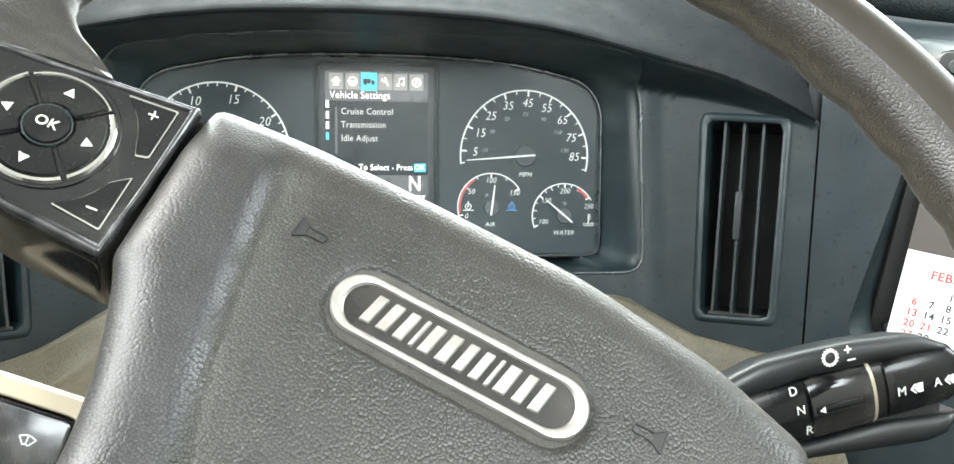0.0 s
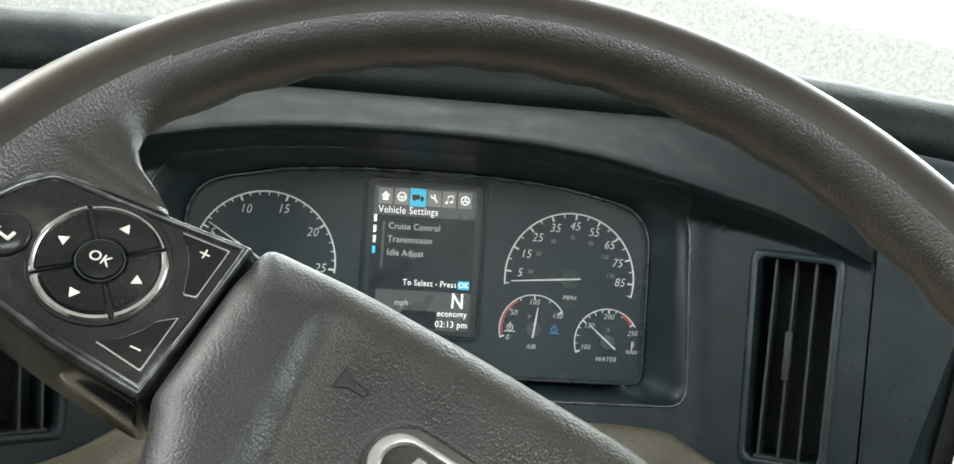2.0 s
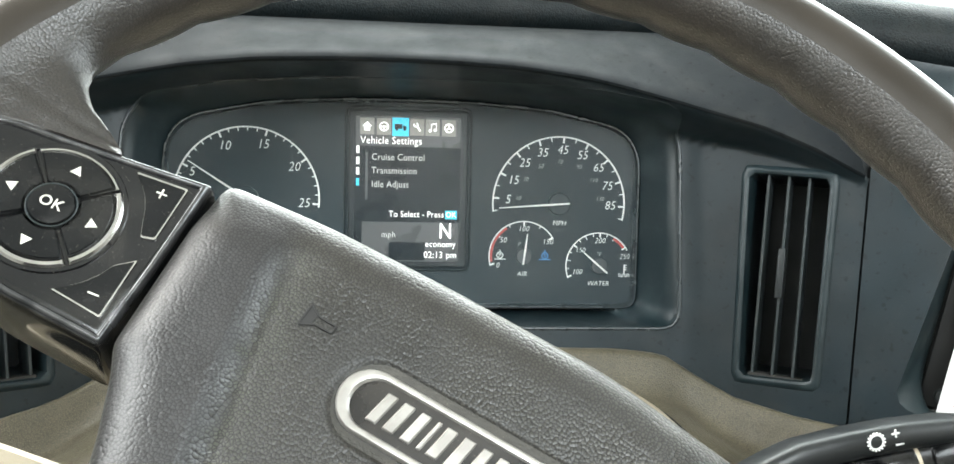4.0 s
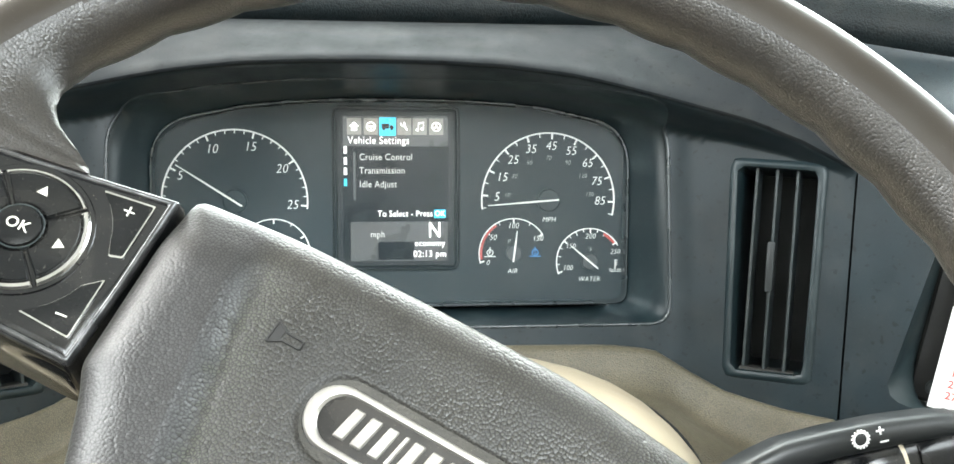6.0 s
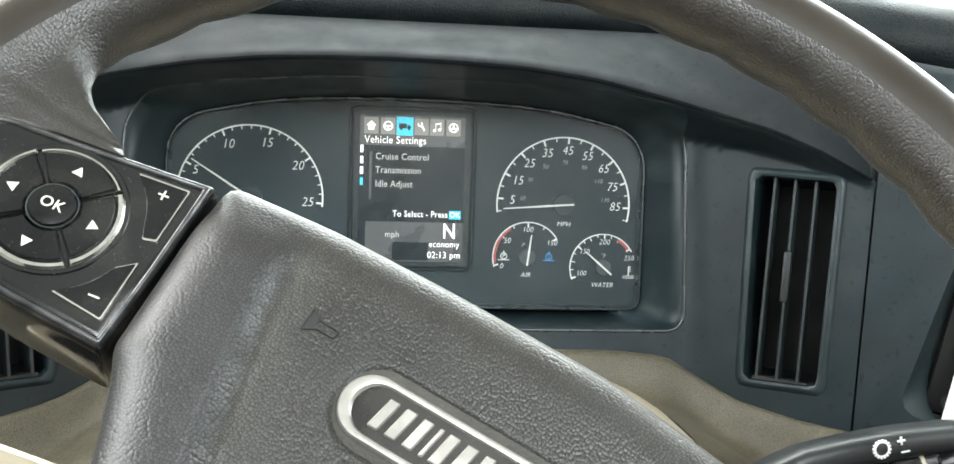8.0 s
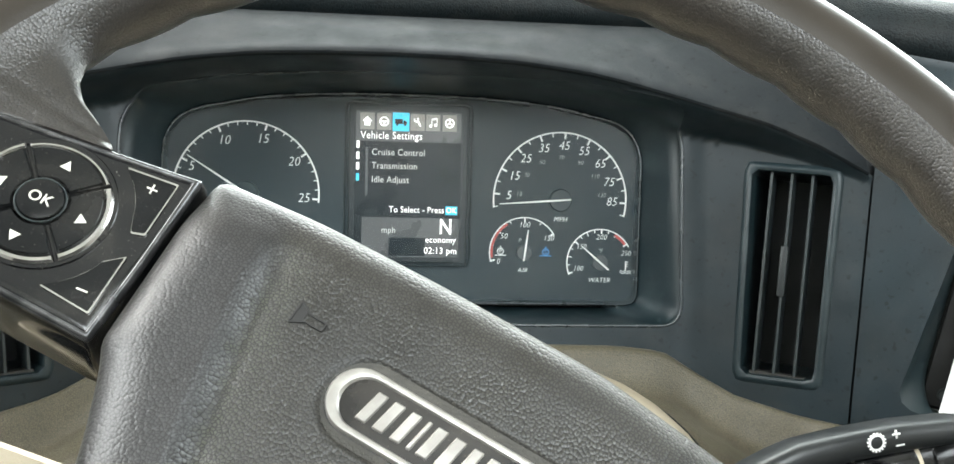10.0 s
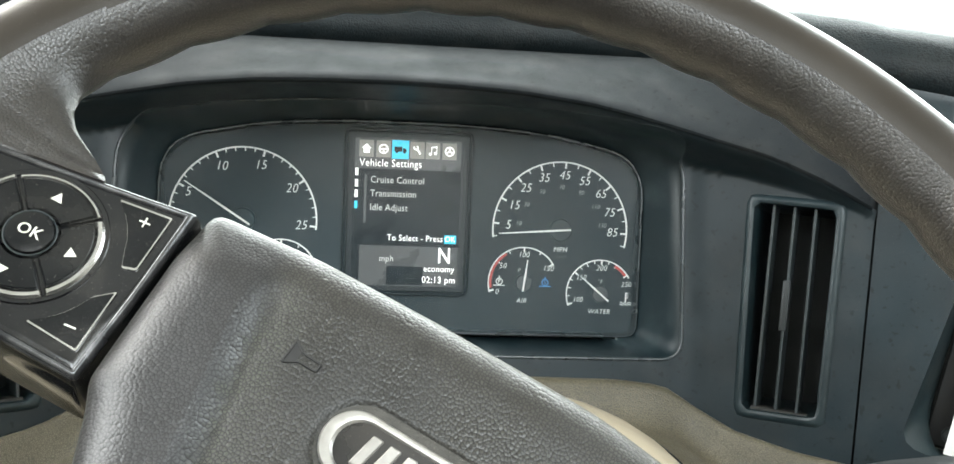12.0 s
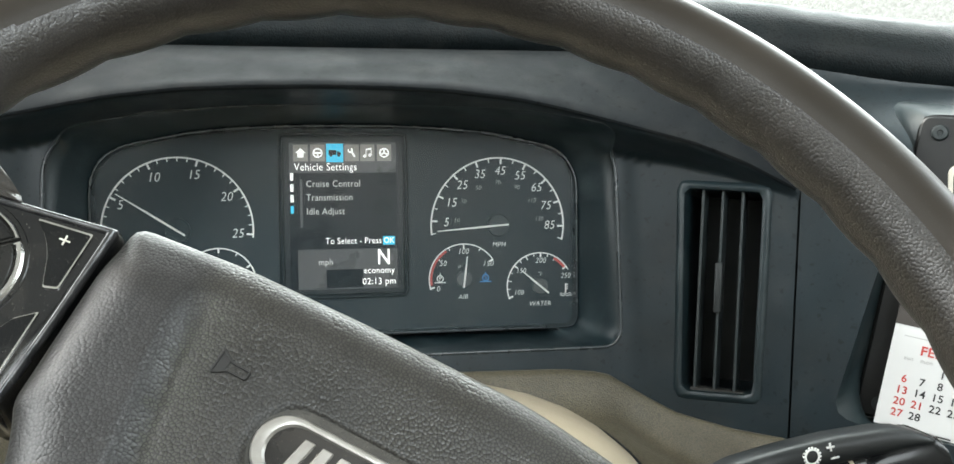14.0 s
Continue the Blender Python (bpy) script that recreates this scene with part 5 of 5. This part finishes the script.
for text, x, w, s, h, tip in (("D", -0.0042, 0.0112, 0.0066, 0.0029, -16), ("N", -0.0022, 0.0012, 0.0066, 0.0043, 0), ("R", 0.0012, -0.0104, 0.0070, 0.0031, 14), ("M", 0.0520, -0.0020, 0.0068, 0.0064, 2), ("A", 0.0725, -0.0020, 0.0068, 0.0063, 2)):
    part("lettering", words(text, s * 0.97, 0.0002), M_WHITE, stalk, m=AXIS @ pose(x, w, h, tip, 0, -2), smooth=False)
for text, x, z, s, h in (("+", 0.2215, 0.8952, 0.0078, 0.0044), ("\u2013", 0.2238, 0.8908, 0.0078, 0.0044)):
    part("lettering", words(text, s, 0.0002, bold=0.0001), M_WHITE, stalk, m=pose(x, z, h, 0, 0, 10), smooth=False)
part("pointer", plate([(0.0060, -0.0003), (0.0092, -0.0020), (0.0092, 0.0014)], 0.0070, 0.0075), M_WHITE, stalk, m=AXIS, smooth=False)
gear = plate(band(0.2123, 0.8915, 0.0030, 0.0038, 0, 359.9, 40), 0.0038, 0.0044)
for k in range(16):
    a = radians(22.5 * k)
    c, s = math.cos(a), math.sin(a)
    plate([(0.2123 + r * c - o * s, 0.8915 + r * s + o * c) for r, o in ((0.0038, -0.0004), (0.0046, -0.0004), (0.0046, 0.0004), (0.0038, 0.0004))], 0.0038, 0.0044, bm=gear)
part("gear_symbol", gear, M_WHITE, stalk, smooth=False)
for x in (0.0595, 0.0790):
    bm = bmesh.new()
    for o, solid in ((0.0, False), (0.0020, True)):
        tail = [(x + 0.0028 + o, 0.0024), (x + 0.0028 + o, -0.0024), (x + 0.0002 + o, -0.0024)] if solid else [(x + 0.0012, 0.0024), (x - 0.0010, 0.0), (x + 0.0012, -0.0024), (x + 0.0002, -0.0024)]
        plate([(x - 0.0022 + o, 0.0), (x + 0.0002 + o, 0.0024)] + tail, 0.0053, 0.0059, bm=bm)
    part("chevron", bm, M_WHITE, stalk, m=AXIS @ pose(0, -0.0020, 0, 4, 0, 0), smooth=False)
part("root", loft([[(0.152 - 0.14 * t, 0.851 - 0.06 * t + 0.016 * math.cos(q), -0.014 - 0.03 * t + 0.013 * math.sin(q)) for q in [2 * math.pi * j / 24 for j in range(24)]] for t in (0, 0.5, 1)], cap0=True, cap1=True), M_BLACK, stalk, angle=60)

# ---------------------------------------------------------------- pocket plate, screws and calendar
box_plate = thing("pocket_plate", "black plastic cover plate held by screws in the console pocket", "cover plate", PLATE)
pl = rounded([(-0.0420, 0.0995), (0.08, 0.0895), (0.07, -0.105), (-0.0790, -0.088)], 0.006, 5)
part("plate", plate(pl, -0.003, 0.0, 0.0012), M_BLACK, box_plate, angle=30)
for x, y in ((-0.0325, 0.0885), (-0.0640, -0.0810)):
    s = part("screw", loft([[(a, b, z) for a, b in disc(x, y, r, 28)] for r, z in ((0.0050, -0.001), (0.0050, 0.0012), (0.0040, 0.0024), (0.0018, 0.0026), (0.0016, 0.0012))], cap1=True), M_SLAT, box_plate, "dark round-head screw", angle=40)

CAL = basis((0.3305, -0.1400, 0.9325), (0.800, -0.570, -0.19), (0.22, -0.03, 0.97))
cal = thing("wall_calendar", "small white paper calendar with red and black dates", "calendar", CAL)
card = part("backing_card", box(-0.002, 0.075, -0.0600, 0.055, -0.0016, -0.0006), M_PAPER, cal, smooth=False)
part("picture_band", box(-0.0022, 0.0752, 0.0022, 0.0552, -0.0006, -0.0002), shader("brown_print", (0.05, 0.042, 0.036), 0.5), cal, smooth=False)
page = part("page", box(0.0, 0.073, -0.0580, 0.0, -0.0006, 0.0), M_PAPER, cal, "printed month page", smooth=False)
part("fold_line", box(0.004, 0.030, -0.0042, -0.0038, 0.0, 0.0002), M_GREYPRINT, page, smooth=False)
COL, TOP = 0.0098, -0.0228
M_INK = shader("black_ink", (0.03, 0.03, 0.03), 0.6)
part("month_name", words("FEBRUARY", 0.0078, 0.00012, bold=0.00015), M_RED, page, m=pose(0.0335, -0.0112, 0.0002), smooth=False)
for k, d in enumerate(("sun", "mon", "tue", "wed", "thu", "fri", "sat")):
    part("day_name", words(d, 0.0036, 0.0001), M_GREYPRINT, page, m=pose(0.0090 + COL * k, -0.0170, 0.0002), smooth=False)
for day in range(1, 29):
    k = (day + 1) % 7
    r = (day + 1) // 7
    red = k == 0 or day == 21
    part("date", words(str(day), 0.0064, 0.0001, bold=0.0001), M_RED if red else M_INK, page, m=pose(0.0090 + COL * k, TOP - 0.0070 * r, 0.0002), smooth=False)
for k in range(5):
    part("footer_bar", box(0.006 + 0.013 * k, 0.014 + 0.013 * k, -0.0592, -0.0584, -0.0005, 0.0002), M_INK, cal, smooth=False)

sticker = part("name_plate", plate(rounded([(-0.0278, 0.0150), (0.0400, 0.0150), (0.0400, 0.0685), (-0.0278, 0.0685)], 0.006, 6), 0.0, 0.0012, 0.0004), shader("cream_plastic", (0.72, 0.68, 0.58), 0.4), box_plate, "cream plate with a dark inset line", angle=30)
line = rounded([(-0.0250, 0.0178), (0.0372, 0.0178), (0.0372, 0.0657), (-0.0250, 0.0657)], 0.005, 6)
part("inset_line", loft([[(x, y, 0.0013) for x, y in line], [(x, y, 0.0013) for x, y in inset(line, 0.0008)]]), M_BLACK, sticker, smooth=False)

# ---------------------------------------------------------------- wiper switch on the side of the column
SW = basis((-0.1517, -0.2798, 0.8829), (0.93, -0.02, -0.36), (0.30, 0.25, 0.92)) @ Matrix.Scale(0.733, 4)
sw = thing("wiper_switch", "beige switch housing with a black wiper rocker", "switch", SW)
so = rounded([(-0.06, -0.06), (0.034, -0.06), (0.034, 0.024), (-0.06, 0.024)], 0.010, 5)
si = rounded([(-0.05, -0.05), (0.026, -0.05), (0.026, 0.0125), (-0.05, 0.0125)], 0.008, 5)
so, si = by_angle(so, (-0.01, -0.02), 80), by_angle(si, (-0.01, -0.02), 80)
part("housing", loft([[(x, y, z) for x, y in q] for q, z in (([(x, y - 0.11) for x, y in so], -0.12), (so, -0.003), (inset(so, 0.002), 0.0), (inset(si, -0.001), 0.0), (si, -0.001), (si, -0.01))], cap0=True), M_COLUMN, sw, angle=40)
part("rocker", pillow(inset(si, 0.0012), -0.010, 0.001, 0.003), M_GLOSS, sw, "glossy black rocker", angle=50)
ic = plate(band(0.004, -0.014, 0.0066, 0.0074, 50, 130, 16), 0.0008, 0.0013)
plate(band(0.004, -0.014, 0.0020, 0.0027, 50, 130, 10), 0.0008, 0.0013, bm=ic)
for a in (52, 90, 128):
    c, s = math.cos(radians(a)), math.sin(radians(a))
    plate([(0.004 + r * c - o * s, -0.014 + r * s + o * c) for r, o in ((0.002, -0.0003), (0.0070, -0.0003), (0.0070, 0.0003), (0.002, 0.0003))], 0.0008, 0.0013, bm=ic)
part("wiper_symbol", ic, M_WHITE, sw, m=pose(0, 0.0042, 0), smooth=False)
